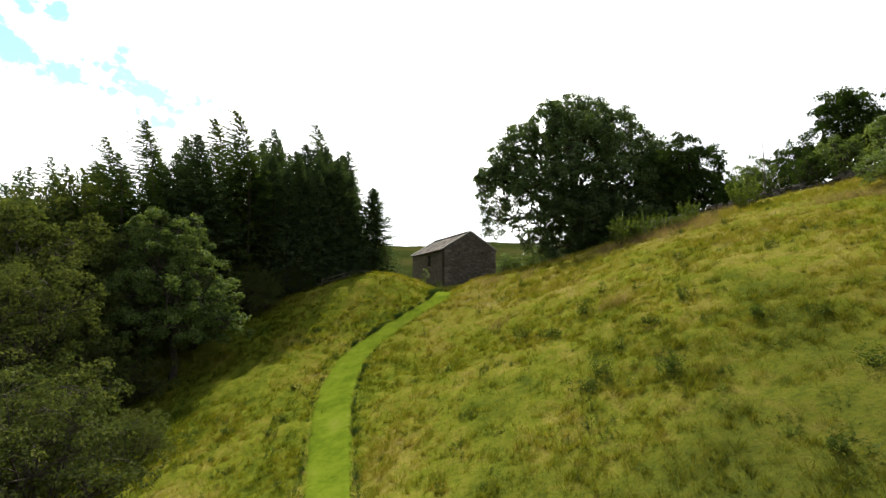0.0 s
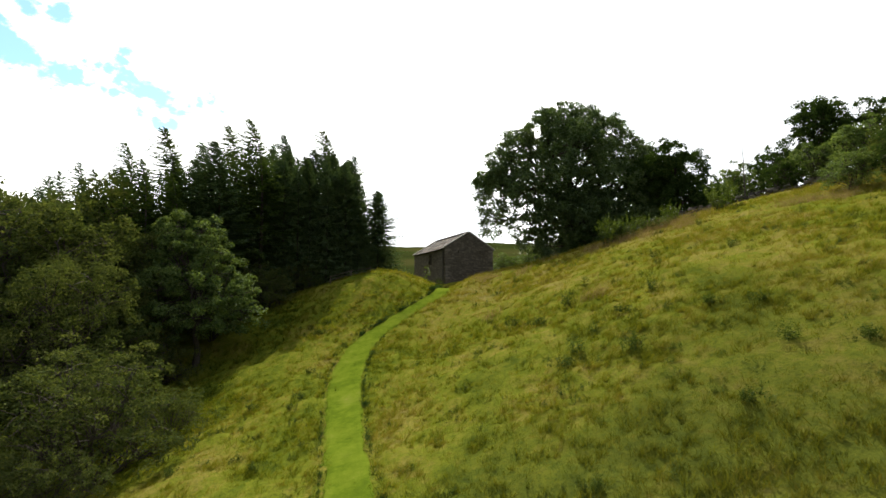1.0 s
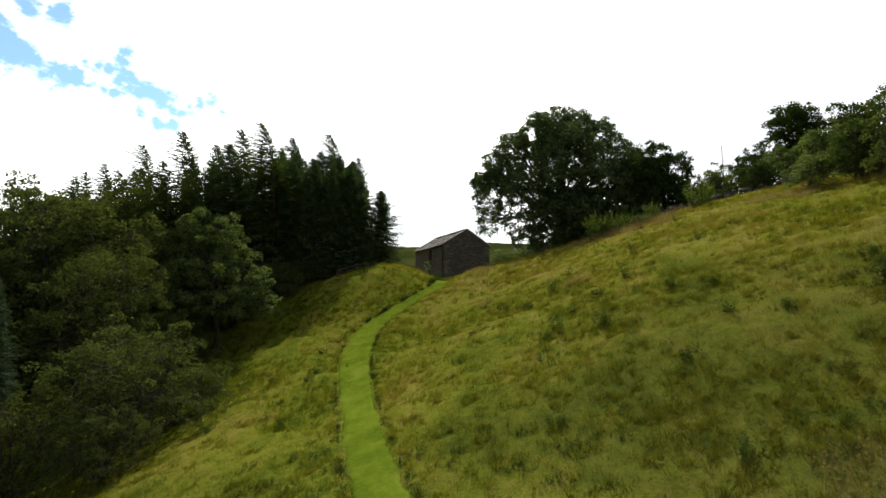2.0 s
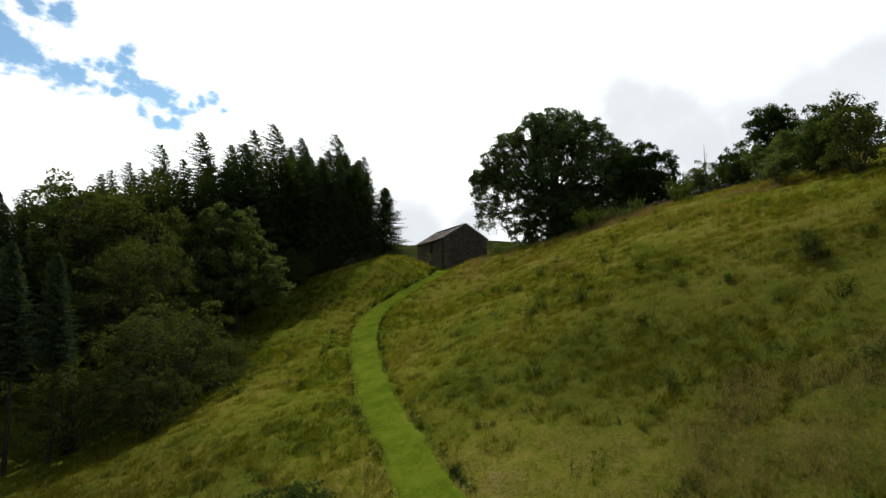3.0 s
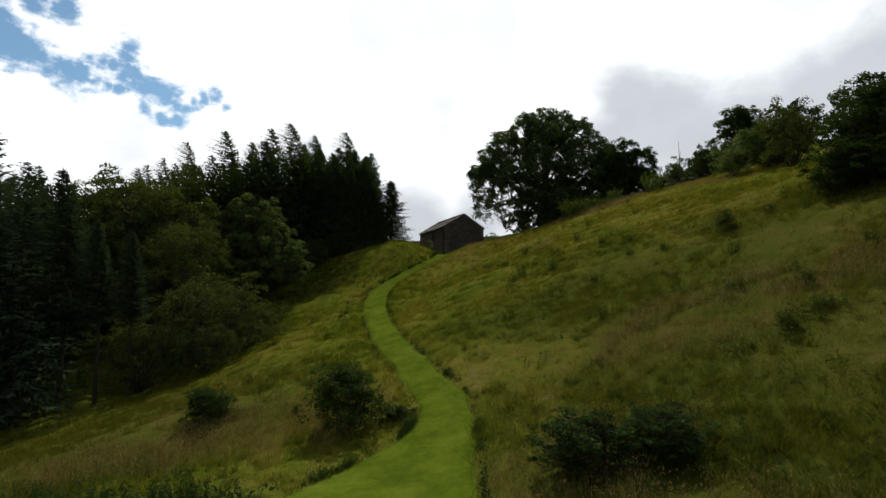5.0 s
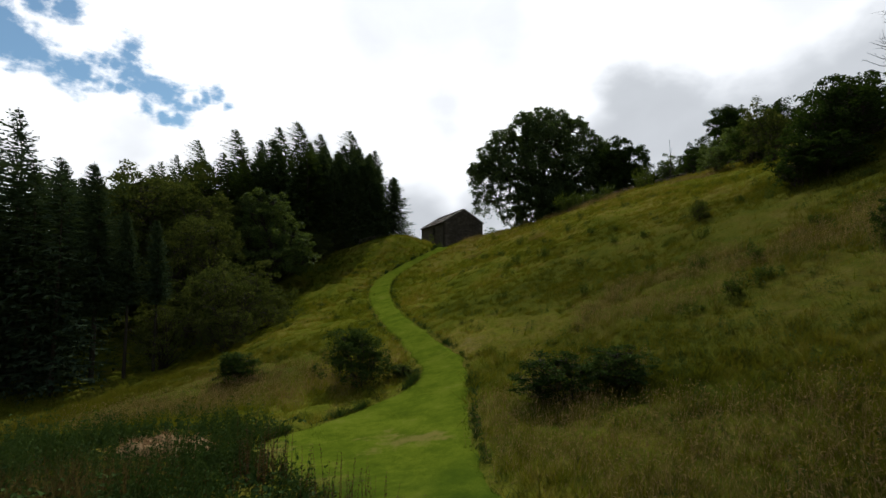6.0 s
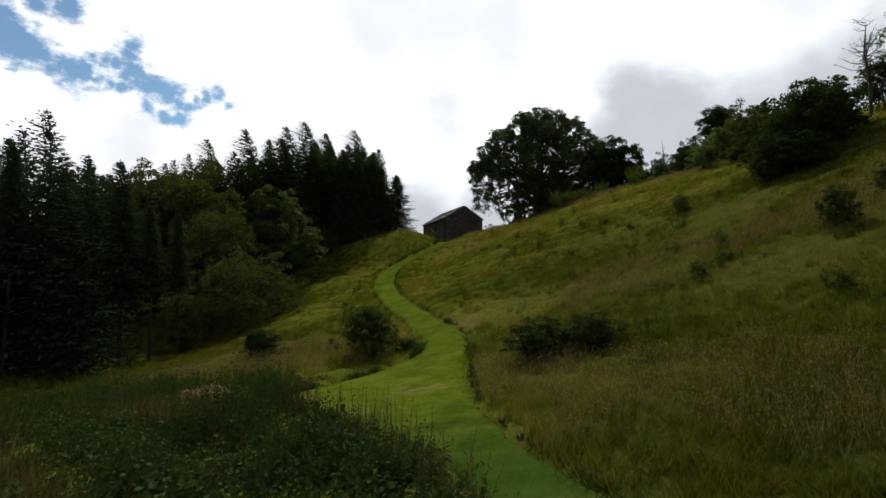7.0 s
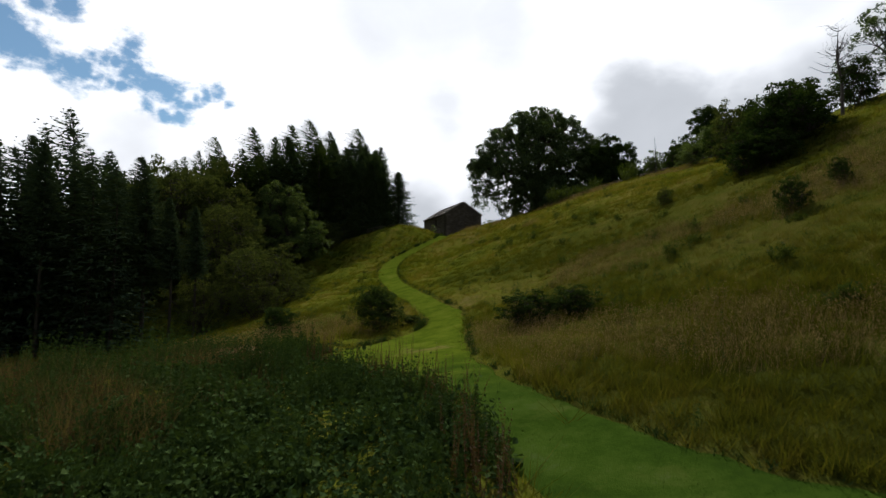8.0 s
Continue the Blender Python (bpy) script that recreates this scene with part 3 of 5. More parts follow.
    return tri_mesh("trunk", *join(stubs), M_PALEBARK if larch else M_BARK, True), crown


def crown_clumps(rng, lobes, per):
    """Middles of leaf masses over and inside rounded lobes (x, y, z, radius, flatness), with the way each faces."""
    out, ways = [], []
    for x, y, z, r, flat in lobes:
        count = max(5, int(per * r * r))
        d = unit(rng.normal(size=(count, 3)))
        d[:, 2] = np.where(d[:, 2] < -0.75, -d[:, 2] * 0.6, d[:, 2])
        far = r * rng.uniform(0.45, 1.10, count) ** 0.5
        out.append(np.array((x, y, z)) + d * far[:, None] * (1, 1, flat))
        ways.append(d)
    return np.concatenate(out), np.concatenate(ways)


def broadleaf_meshes(seed, lobes, trunk_top, trunk_r, leaf, mat, bark, per=9.0, leaves_each=34, clump=0.55, droop=0.25, fork=0.35, stems=1, wide=0.55, hang=0.0, strands=0):
    """A broadleaved tree or shrub: trunk or stems, limbs that reach into each lobe, twigs, and a crown of domed leaf masses with gaps between them."""
    rng = np.random.default_rng(seed)
    wood, top = [], np.array(trunk_top, float)
    if stems == 1:
        line = np.linspace(0, 1, 7)[:, None] * top + rng.normal(0, 0.015, (7, 3)) * top[2] * np.array((1, 1, 0))
        line[0] = (0, 0, -0.4)
        wood.append(tube(line, trunk_r * np.array((1.5, 1.1, 1.0, 0.95, 0.85, 0.7, 0.5)), 10))
    ends, ways = crown_clumps(rng, lobes, 0.62 * per)
    for x, y, z, r, flat in lobes:
        goal = np.array((x, y, z))
        begin = top * rng.uniform(fork, 0.95) if stems == 1 else np.array((*rng.normal(0, 0.25, 2), -0.2))
        mid = begin + (goal - begin) * 0.5 + np.array((0, 0, 0.12 * np.linalg.norm(goal - begin)))
        u = np.linspace(0, 1, 6)[:, None]
        limb = (1 - u) ** 2 * begin + 2 * u * (1 - u) * mid + u**2 * goal
        wood.append(tube(limb, trunk_r * np.linspace(0.5, 0.12, 6), 6))
        mine = ends[np.linalg.norm((ends - goal) / (1, 1, flat), axis=1) < r * 1.15]
        for e in mine[:: max(1, len(mine) // 12)]:
            root = limb[rng.integers(3, 6)]
            wood.append(tube([root, (root + e) / 2 + (0, 0, 0.1 * r), e], trunk_r * np.array((0.13, 0.08, 0.03)) + 0.006, 4))
    # leaves stand on the outer side of each mass, thinner within and below
    each = int(1.55 * leaves_each)
    count = len(ends) * each
    size = np.repeat(clump * rng.uniform(1.0, 2.1, len(ends)), each)[:, None]
    d = unit(rng.normal(size=(count, 3)) + np.repeat(0.75 * ways + (0, 0, 0.35), each, 0))
    spots = np.repeat(ends, each, 0) + d * size * (rng.random((count, 1)) ** 0.35) * (1, 1, 0.72) + rng.normal(0, 0.10 * clump, (count, 3))
    if hang:
        low = rng.random(count) < 0.30
        spots[low, 2] -= rng.exponential(hang, low.sum())
    if strands:
        outer = ends[(ways[:, 2] < 0.25) & (ends[:, 2] < np.quantile(ends[:, 2], 0.6))]
        roots = outer[rng.integers(0, len(outer), strands)] + rng.normal(0, 0.35, (strands, 3))
        drop = rng.uniform(0.8, 3.0, strands)
        u = rng.random((strands, 46))
        fall = np.repeat(roots, 46, 0) + np.stack([np.zeros(strands * 46), np.zeros(strands * 46), -(u * drop[:, None]).ravel()], -1) + rng.normal(0, 0.17, (strands * 46, 3))
        spots = np.concatenate([spots, fall])
    crown = tri_mesh("crown", *leaves(rng, spots, leaf, wide, droop), mat)
    return tri_mesh("trunk", *join(wood), bark, True), crown


def plant(name, meshes, x, y, label, category, group="", turn=0.0, size=1.0, sink=0.05, names=("trunk", "crown")):
    ob = thing(name, (x, y, float(terrain(x, y)) - sink), label, category, group, turn)
    ob.scale = (size, size, size)
    for n, me in zip(names, meshes):
        part(n, me, ob)
    return ob


def again(ob, x, y, turn, size, sink=0.05, tall=1.0):
    c = copy_thing(ob, pose(x, y, float(terrain(x, y)) - sink, 0, 0, turn))
    c.scale = (size, size, size * tall)
    return c


# conifers: position on the plan and height
TALL = (
    (-12.7, 60.6, 18.2), (-14.0, 58.8, 15.8), (-16.6, 57.2, 17.6), (-17.5, 50.6, 18.2), (-21.6, 54.7, 19.2), (-23.9, 52.4, 17.4), (-25.2, 48.4, 19.0), (-34.7, 58.4, 19.2),
    (-6.7, 56.0, 9.8), (-9.5, 57.5, 14.2), (-31.6, 20.1, 19.6), (-22.9, 16.1, 14.6), (-31.9, 26.2, 16.0), (-33.6, 29.0, 15.4), (-36.2, 23.5, 18.8), (-39.0, 25.5, 18.6),
    (-20.9, 16.4, 11.2), (-19.4, 17.3, 10.4), (-28.9, 13.2, 15.5), (-10.6, 62.6, 15.0), (-10.4, 60.6, 13.0), (-13.2, 64.0, 16.2), (-15.3, 62.0, 15.5), (-18.8, 59.8, 16.8), (-19.8, 62.8, 17.5), (-22.8, 58.2, 16.5), (-15.6, 54.2, 15.0), (-19.6, 53.0, 16.2),
    (-11.6, 56.6, 14.6), (-13.4, 53.2, 13.4), (-10.2, 55.2, 12.6), (-10.6, 58.0, 13.4),
    (-9.6, 54.8, 11.8), (-11.8, 53.8, 12.8), (-10.4, 58.8, 14.0), (-12.6, 57.6, 15.0), (-14.6, 56.2, 14.5), (-15.8, 52.2, 13.8), (-11.4, 63.0, 14.4), (-12.2, 61.4, 15.2), (-16.6, 55.0, 15.0), (-18.0, 53.4, 15.0), (-14.2, 51.6, 12.2), (-9.8, 53.6, 12.2), (-8.7, 55.0, 11.4), (-11.4, 52.2, 11.0), (-10.8, 54.0, 11.6),
)


def build_conifers():
    kinds = []
    shapes = ((17.0, 3.3, 0.10, False, 0.8), (17.0, 2.9, 0.14, False, 1.3), (17.0, 3.6, 0.12, True, 1.5), (17.0, 3.3, 0.2, True, 1.9), (17.0, 3.5, 0.03, False, 0.3), (17.0, 3.6, 0.36, False, 1.0), (17.0, 3.2, 0.46, True, 1.0))
    for seed, (height, wide, bare, larch, sweep) in enumerate(shapes):
        kinds.append((conifer_meshes(40 + seed, height, wide, bare, larch, sweep, True), larch, height))
    # plainer trees for the body of the wood
    for seed, (height, wide, bare, larch, sweep) in enumerate(shapes[:3]):
        kinds.append((conifer_meshes(60 + seed, height, wide, bare, larch, sweep), larch, height))
    # the nearer stand, its shade painted in as darker needles; some with bare lower stems
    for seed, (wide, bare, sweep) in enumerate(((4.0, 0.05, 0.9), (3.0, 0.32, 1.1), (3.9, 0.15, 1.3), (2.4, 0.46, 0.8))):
        kinds.append((conifer_meshes(80 + seed, 17.0, wide, bare, False, sweep, seed in (1, 3), M_NEEDLE_SHADED), False, 17.0))
    kinds.append((conifer_meshes(90, 17.0, 5.2, 0.02, False, 0.2, True), False, 17.0))
    rng = random.Random(5)
    places = [(x, y, h, k) for (x, y, h), k in zip(TALL, (2, 0, 1, 3, 3, 0, 3, 2, 14, 4, 1, 5, 0, 2, 0, 1, 6, 6, 6, 0, 4, 1, 0, 1, 0, 2, 0, 4, 4, 0, 4, 4, 4, 4, 4, 0, 4, 4, 4, 0, 4, 0, 4, 4, 4, 4, 4))]
    # the body of the plantation behind its edge
    for row in range(11):
        for col in range(17):
            x, y = -13.5 - row * 3.1 + rng.uniform(-1.0, 1.0), 13.5 + col * 3.5 + rng.uniform(-1.2, 1.2)
            edge = -21.5 + 0.02 * (y - 14) + (1.5 if y > 46 else 0) + (y > 48) * (y - 48) * 0.75
            if x > edge - 1.0 or (y < 44 and x > -29.5 and y > 19) or (x < -36 and y > 44):
                continue
            if min(math.hypot(x - q[0], y - q[1]) for q in places) < 2.2:
                continue
            tall = 13.4 + rng.random() * 2.6 + (0.8 if y > 44 else 0)
            places.append((x, y, tall, rng.choice((7, 7, 8, 8, 9)) if x < -24 or y > 54 else rng.choice((0, 1, 2, 4, 5))))
    first = {}
    for x, y, tall, k in places:
        # trees of the nearer stand get the darkened needles
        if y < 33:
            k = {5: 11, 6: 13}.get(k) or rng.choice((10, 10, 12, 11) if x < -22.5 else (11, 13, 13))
        meshes, larch, height = kinds[k]
        turn, size = rng.uniform(-25, 25), 1.04 * tall / height
        fat = size * rng.uniform(0.95, 1.15)
        if k in first:
            ob = again(first[k], x, y, turn, fat, 0.2, size / fat)
        else:
            label = "tall larch with pale trunk and feathery wind-bent top" if larch else "tall dark green spruce in a dense plantation"
            ob = first[k] = plant("larch_tree" if larch else "spruce_tree", meshes, x, y, label, "conifer tree", "conifers of the plantation", turn, fat, 0.2)
            ob.scale = (fat, fat, size)


build_conifers()


def random_lobes(seed, radius, low, high, count, flat=0.8):
    """Lobes of a rounded, uneven crown between two heights."""
    rng = random.Random(seed)
    out = [(0, 0, (low + high) / 2, radius * 0.62, (high - low) / 2 / (radius * 0.62) * 0.75)]
    for k in range(count):
        a, u = k * 2.4 + rng.uniform(-0.4, 0.4), (k + 0.5) / count
        r = radius * (0.62 if u < 0.7 else 0.38) * rng.uniform(0.8, 1.1)
        out.append((r * math.cos(a), r * math.sin(a), low + (high - low) * (0.10 + 0.78 * u) * rng.uniform(0.9, 1.05), radius * rng.uniform(0.34, 0.5), flat))
    return out


def build_sycamore():
    lobes = (
        (0.2, 0, 17.6, 2.8, 0.75), (2.8, 1, 17.9, 2.4, 0.75), (5.0, 0, 16.3, 2.8, 0.8), (-2.4, -1, 16.5, 2.6, 0.8), (-4.8, 1, 14.9, 2.6, 0.8), (-9.5, 0, 9.6, 1.3, 0.9), (-6.4, 0, 12.4, 2.8, 0.9), (-7.9, -1, 10.8, 1.8, 0.9), (7.2, -1, 12.8, 3.0, 0.85), (9.2, 0, 11.8, 2.0, 0.85), (0.6, -3, 13.4, 4.0, 0.85), (1.5, 3, 13.6, 3.8, 0.85),
        (-7.9, 0.5, 9.4, 3.0, 1.0), (9.8, 0, 9.8, 3.6, 0.95), (11.6, 0, 8.2, 3.0, 0.95), (-4.4, -3, 8.8, 3.1, 0.95), (4.8, -4, 9.2, 3.6, 0.95), (-8.0, 0, 5.4, 2.0, 1.25), (10.8, 0.5, 5.4, 3.4, 0.95), (6.2, -4.5, 4.6, 3.4, 0.95), (-4.6, -3, 4.6, 2.2, 1.3),
        (1.2, -4.2, 5.0, 3.2, 0.95), (0.0, -4.6, 9.2, 3.0, 0.9), (-1.6, -4.0, 6.6, 2.6, 0.9), (2.8, -4.4, 7.0, 2.6, 0.9), (8.5, -3, 2.4, 2.6, 0.8), (3.5, -4.6, 1.9, 2.6, 0.8), (-2.0, -2, 2.0, 2.2, 0.9),
        (0.6, -2.6, 1.2, 2.0, 0.9), (1.8, -3.4, 3.2, 2.4, 0.9), (-3.6, -2.0, 3.0, 1.9, 1.1), (5.6, -3.6, 1.6, 2.4, 0.9), (2.4, 1.0, 4.0, 2.6, 0.9), (6.0, 0.6, 4.4, 2.8, 0.9),
    )
    meshes = broadleaf_meshes(3, lobes, (0.3, 0, 9.5), 0.62, 0.25, M_SYCAMORE, M_BARK, 13.0, 60, 0.45, 0.5, 0.3, hang=0.45, wide=0.75, strands=90)
    plant("sycamore_tree", meshes, 14.9, 62.5, "huge spreading sycamore with dense dark leaves and drooping boughs", "tree", sink=0.3)
    lobes = ((-0.6, 0, 8.2, 1.8, 1.1), (0.8, 0, 6.5, 2.7, 0.9), (-1.6, 0, 6.0, 2.6, 0.9), (-3.6, 0, 5.6, 2.2, 0.9), (2.1, 0.5, 4.6, 2.5, 0.8), (-2.3, 0, 3.5, 2.5, 0.8), (3.2, 0, 2.6, 2.2, 0.8), (0, -1, 3.0, 2.7, 0.8))
    meshes = broadleaf_meshes(4, lobes, (0, 0, 7.0), 0.3, 0.26, M_HEDGE, M_BARK, 24, 36, 0.42, 0.3, 0.2)
    plant("holly_tree", meshes, 26.0, 57.0, "dense dark conical tree beside the great sycamore", "tree", sink=0.3)


build_sycamore()


def build_wood_edge():
    """The broadleaved fringe of the plantation."""
    kinds = {
        "ash": broadleaf_meshes(11, random_lobes(1, 4.8, 1.0, 11.2, 17), (0.4, 0, 6.5), 0.2, 0.25, M_WILLOW, M_BARK, 6.4, 30, 0.40, 0.3, hang=0.2),
        "alder": broadleaf_meshes(12, ((-0.2, 0.6, 10.3, 1.15, 1.2), (-1.9, 0.2, 10.6, 1.25, 1.2), (0.5, 0.4, 8.8, 1.6, 1.0), (-2.5, 0.2, 8.9, 1.7, 1.0), (-0.9, -1.2, 8.0, 1.8, 1.0), (1.5, -0.2, 7.0, 1.9, 1.0), (-3.3, 0.6, 6.8, 2.0, 1.0), (-0.6, 1.6, 7.2, 2.0, 1.0), (0.4, -2.0, 6.0, 1.9, 0.95),
                                       (2.6, -0.8, 5.2, 1.9, 0.95), (-2.2, -1.8, 5.6, 1.9, 0.95), (3.9, -1.2, 5.4, 1.0, 0.8), (3.2, 0.2, 3.4, 1.7, 0.9), (-3.6, 0.4, 4.2, 2.1, 0.95), (1.2, -2.6, 3.6, 1.8, 0.9), (-1.4, -2.8, 3.2, 1.8, 0.9), (-0.4, 2.2, 4.4, 2.2, 0.95), (4.4, -1.6, 3.9, 0.9, 0.8)), (0, 0.2, 7.0), 0.2, 0.22, M_ALDER, M_BARK, 13, 44, 0.34, 0.3),
        "willow": broadleaf_meshes(13, random_lobes(3, 4.9, 0.6, 10.4, 17), (0, 0, 4.5), 0.22, 0.2, M_WILLOW, M_BARK, 8.0, 42, 0.38, 0.35, 0.1, hang=0.25, wide=0.4),
        "sallow": broadleaf_meshes(14, random_lobes(4, 4.4, 0.3, 6.0, 15), (0, 0, 2.2), 0.14, 0.20, M_WILLOW, M_BARK, 8.5, 26, 0.34, 0.3, 0.05, stems=3, wide=0.45),
    }
    plant("alder_tree", kinds["alder"], -18.3, 38.8, "leafy green alder on the sunny edge of the plantation", "tree", "broadleaved trees of the wood edge", 0)
    ash = plant("ash_tree", kinds["ash"], -24.5, 41.0, "olive-green broadleaved tree with open wispy crown", "tree", "broadleaved trees of the wood edge", 130)
    again(ash, -30.0, 47.0, 40, 1.3)
    again(ash, -34.5, 41.5, 250, 1.35)
    again(ash, -29.2, 36.4, 190, 1.36)
    again(ash, -25.8, 36.0, 20, 1.15)
    again(ash, -22.0, 46.0, 310, 0.85)
    for x, y, turn, size in ((-44.0, 58.0, 80, 1.25), (-39.5, 53.0, 15, 1.15), (-50.0, 63.0, 200, 1.3), (-38.0, 45.0, 300, 1.15), (-47.0, 50.0, 120, 1.2), (-43.0, 66.0, 260, 1.25)):
        again(ash, x, y, turn, size)
    willow = plant("willow_tree", kinds["willow"], -22.5, 30.0, "rounded grey-green willow at the edge of the wood", "tree", "broadleaved trees of the wood edge", 0)
    again(willow, -27.5, 34.0, 200, 1.05)
    sallow = plant("sallow_bush", kinds["sallow"], -15.5, 22.2, "broad bushy sallow with arching leafy stems", "shrub", "broadleaved trees of the wood edge", 60)
    again(sallow, -19.5, 19.0, 170, 0.8)
    again(sallow, -19.2, 26.5, 280, 0.95)
    for x, y, turn, size in ((-20.0, 35.5, 70, 0.75), (-21.8, 33.0, 190, 0.7), (-15.6, 46.6, 20, 0.6), (-18.6, 43.0, 100, 0.7), (-13.4, 51.0, 210, 0.5), (-17.2, 48.6, 150, 0.7), (-11.0, 54.4, 330, 0.45), (-14.8, 18.0, 200, 0.5), (-13.9, 26.0, 320, 0.42)):
        again(sallow, x, y, turn, size)


build_wood_edge()


def shoot_meshes(seed, wide, tall, shoots, leaf, mat):
    """An open bush of upright arching shoots, leafy to their tips."""
    rng = np.random.default_rng(seed)
    wood, spots, sizes = [], [], []
    for _ in range(shoots):
        a, r = rng.uniform(0, 6.28), wide * math.sqrt(rng.random())
        h = tall * rng.uniform(0.45, 1.1) * (1.1 - 0.35 * r / wide)
        foot, tip = np.array((0.45 * r * math.cos(a), 0.45 * r * math.sin(a), -0.15)), np.array((r * math.cos(a), r * math.sin(a), h))
        mid = (foot + tip) / 2 + (0, 0, 0.12 * h) + rng.normal(0, 0.05, 3)
        wood.append(tube([foot, mid, tip], (0.018, 0.012, 0.004), 4))
        u = rng.uniform(0.15, 1.05, 34)[:, None]
        at = (1 - u) ** 2 * foot + 2 * u * (1 - u) * mid + u**2 * tip
        spots.append(at + rng.normal(0, 0.10, at.shape) * (1.25 - 0.8 * u))
        sizes.append(leaf * rng.uniform(0.7, 1.2, 34))
    crown = tri_mesh("foliage", *leaves(rng, np.concatenate(spots), np.concatenate(sizes), 0.45, -0.1, 0.8), mat)
    return tri_mesh("stem", *join(wood), M_BARK, True), crown


def build_hedgerow():
    """Shrubs and small trees along the crest, and single bushes on the slope."""
    bush = [broadleaf_meshes(20 + k, random_lobes(20 + k, 2.0, 0.0, 3.7, 15, 0.95), (0, 0, 1.2), 0.07, 0.18, m, M_BARK, 18, 25, 0.24, 0.25, 0.05, stems=3)
            for k, m in ((0, M_HEDGE), (1, M_ALDER), (3, M_WILLOW))]
    bush.insert(2, shoot_meshes(24, 2.0, 4.2, 46, 0.30, M_BUSH))
    small_tree = broadleaf_meshes(31, random_lobes(31, 3.7, 0.3, 9.4, 18), (0.2, 0, 6), 0.17, 0.24, M_HEDGE, M_BARK, 18, 36, 0.36, 0.3)
    crest = "shrubs of the overgrown hedge on the crest"
    rows = (
        # x, y, kind, height, width
        (33.0, 61.0, 0, 5.4, 4.6), (36.2, 64.6, 1, 7.0, 5.4), (35.2, 56.0, 0, 6.0, 5.4), (20.4, 9.4, 0, 2.7, 3.6), (22.4, 10.2, 0, 4.0, 4.4), (33.6, 45.5, 1, 4.0, 4.6), (31.0, 53.0, 1, 4.6, 4.0), (34.0, 51.0, 0, 5.6, 4.6), (43.0, 50.0, 0, 8.2, 7.0), (32.8, 38.5, 1, 4.2, 5.0), (37.0, 38.0, 0, 5.6, 6.0), (30.0, 44.0, 0, 3.2, 3.6),
        (28.4, 25.5, 3, 5.6, 4.6), (29.5, 30.5, 0, 4.4, 4.4), (30.5, 20.5, 0, 5.2, 4.8), (27.2, 32.5, 1, 2.6, 3.6), (24.2, 10.8, 0, 4.9, 6.0), (26.6, 12.6, 0, 4.2, 4.6), (21.4, 8.2, 0, 2.4, 3.8), (31.0, 33.0, 3, 4.0, 4.2),
        (32.0, 14.6, 0, 4.2, 4.4), (23.6, 42.2, 2, 2.5, 2.8), (19.6, 43.2, 2, 1.7, 1.9),
        (14.2, 42.8, 2, 2.3, 2.2), (15.7, 42.6, 2, 1.9, 2.4), (17.6, 42.9, 2, 1.3, 2.2), (18.4, 41.8, 2, 0.9, 1.6),
    )
    first = {}
    for k, (x, y, kind, tall, wide) in enumerate(rows):
        label = ("dark leafy hedge shrub on the crest of the hill", "green hawthorn bush on the grassy crest", "open green bush of upright leafy shoots", "wispy grey-green shrub on the hillside")[kind]
        if kind in first:
            ob = again(first[kind], x, y, 137 * k, 1.0)
        else:
            ob = first[kind] = plant("hawthorn_bush" if kind != 3 else "willow_bush", bush[kind], x, y, label, "bush", crest, 0, 1.0, names=("stem", "foliage"))
        ob.scale = (wide / 4.0, wide / 4.0, tall / 3.9)
    plant("maple_tree", small_tree, 38.4, 51.0, "round-headed dark green field maple behind the wall", "tree", size=0.97)
    # bushes beside the mown way: small-leaved and dense
    thorn = broadleaf_meshes(28, random_lobes(28, 2.0, 0.0, 3.8, 13, 1.0), (0, 0, 1.2), 0.06, 0.15, M_HEDGE, M_BARK, 36, 30, 0.25, 0.2, 0.05, stems=3)
    low = "low bushes beside the mown path"
    rows = ((-2.9, 1.6, 4, 2.4, 2.8, "dense dark green thorn bush beside the mown path"), (-8.5, 3.6, 4, 1.5, 2.2, "small leafy green bush in rough grass"), (3.9, -5.2, 0, 1.5, 2.7, "spreading grey-green willow scrub in the grass"),
            (5.6, -5.4, 0, 1.25, 2.4, "spreading grey-green willow scrub in the grass"), (15.7, -2.9, 0, 1.7, 1.5, "small dark bush on the hillside"), (18.3, -2.2, 0, 1.3, 1.2, "small dark bush on the hillside"), (16.0, 12.0, 3, 1.3, 1.3, "small dark bush on the hillside"),
            
            (-1.1, 2.0, 0, 0.5, 1.3, "low bramble mound edging the path"), (17.0, 57.6, 0, 3.0, 5.0, "dark bush in the shade of the great sycamore"), (21.0, 57.0, 0, 3.4, 5.0, "dark bush in the shade of the great sycamore"), (8.5, 67.5, 1, 3.4, 4.6, "green bush behind the barn"), (11.5, 66.0, 1, 3.0, 3.6, "green bush behind the barn"))
    for k, (x, y, kind, tall, wide, label) in enumerate(rows):
        if kind in first:
            ob = tagged(again(first[kind], x, y, 71 * k + 30, 1.0), label, "bush", low)
        else:
            ob = first[kind] = plant("thorn_bush", thorn, x, y, label, "bush", low, names=("stem", "foliage"))
        ob.scale = (wide / 4.0, wide / 4.0, tall / 3.9)


build_hedgerow()


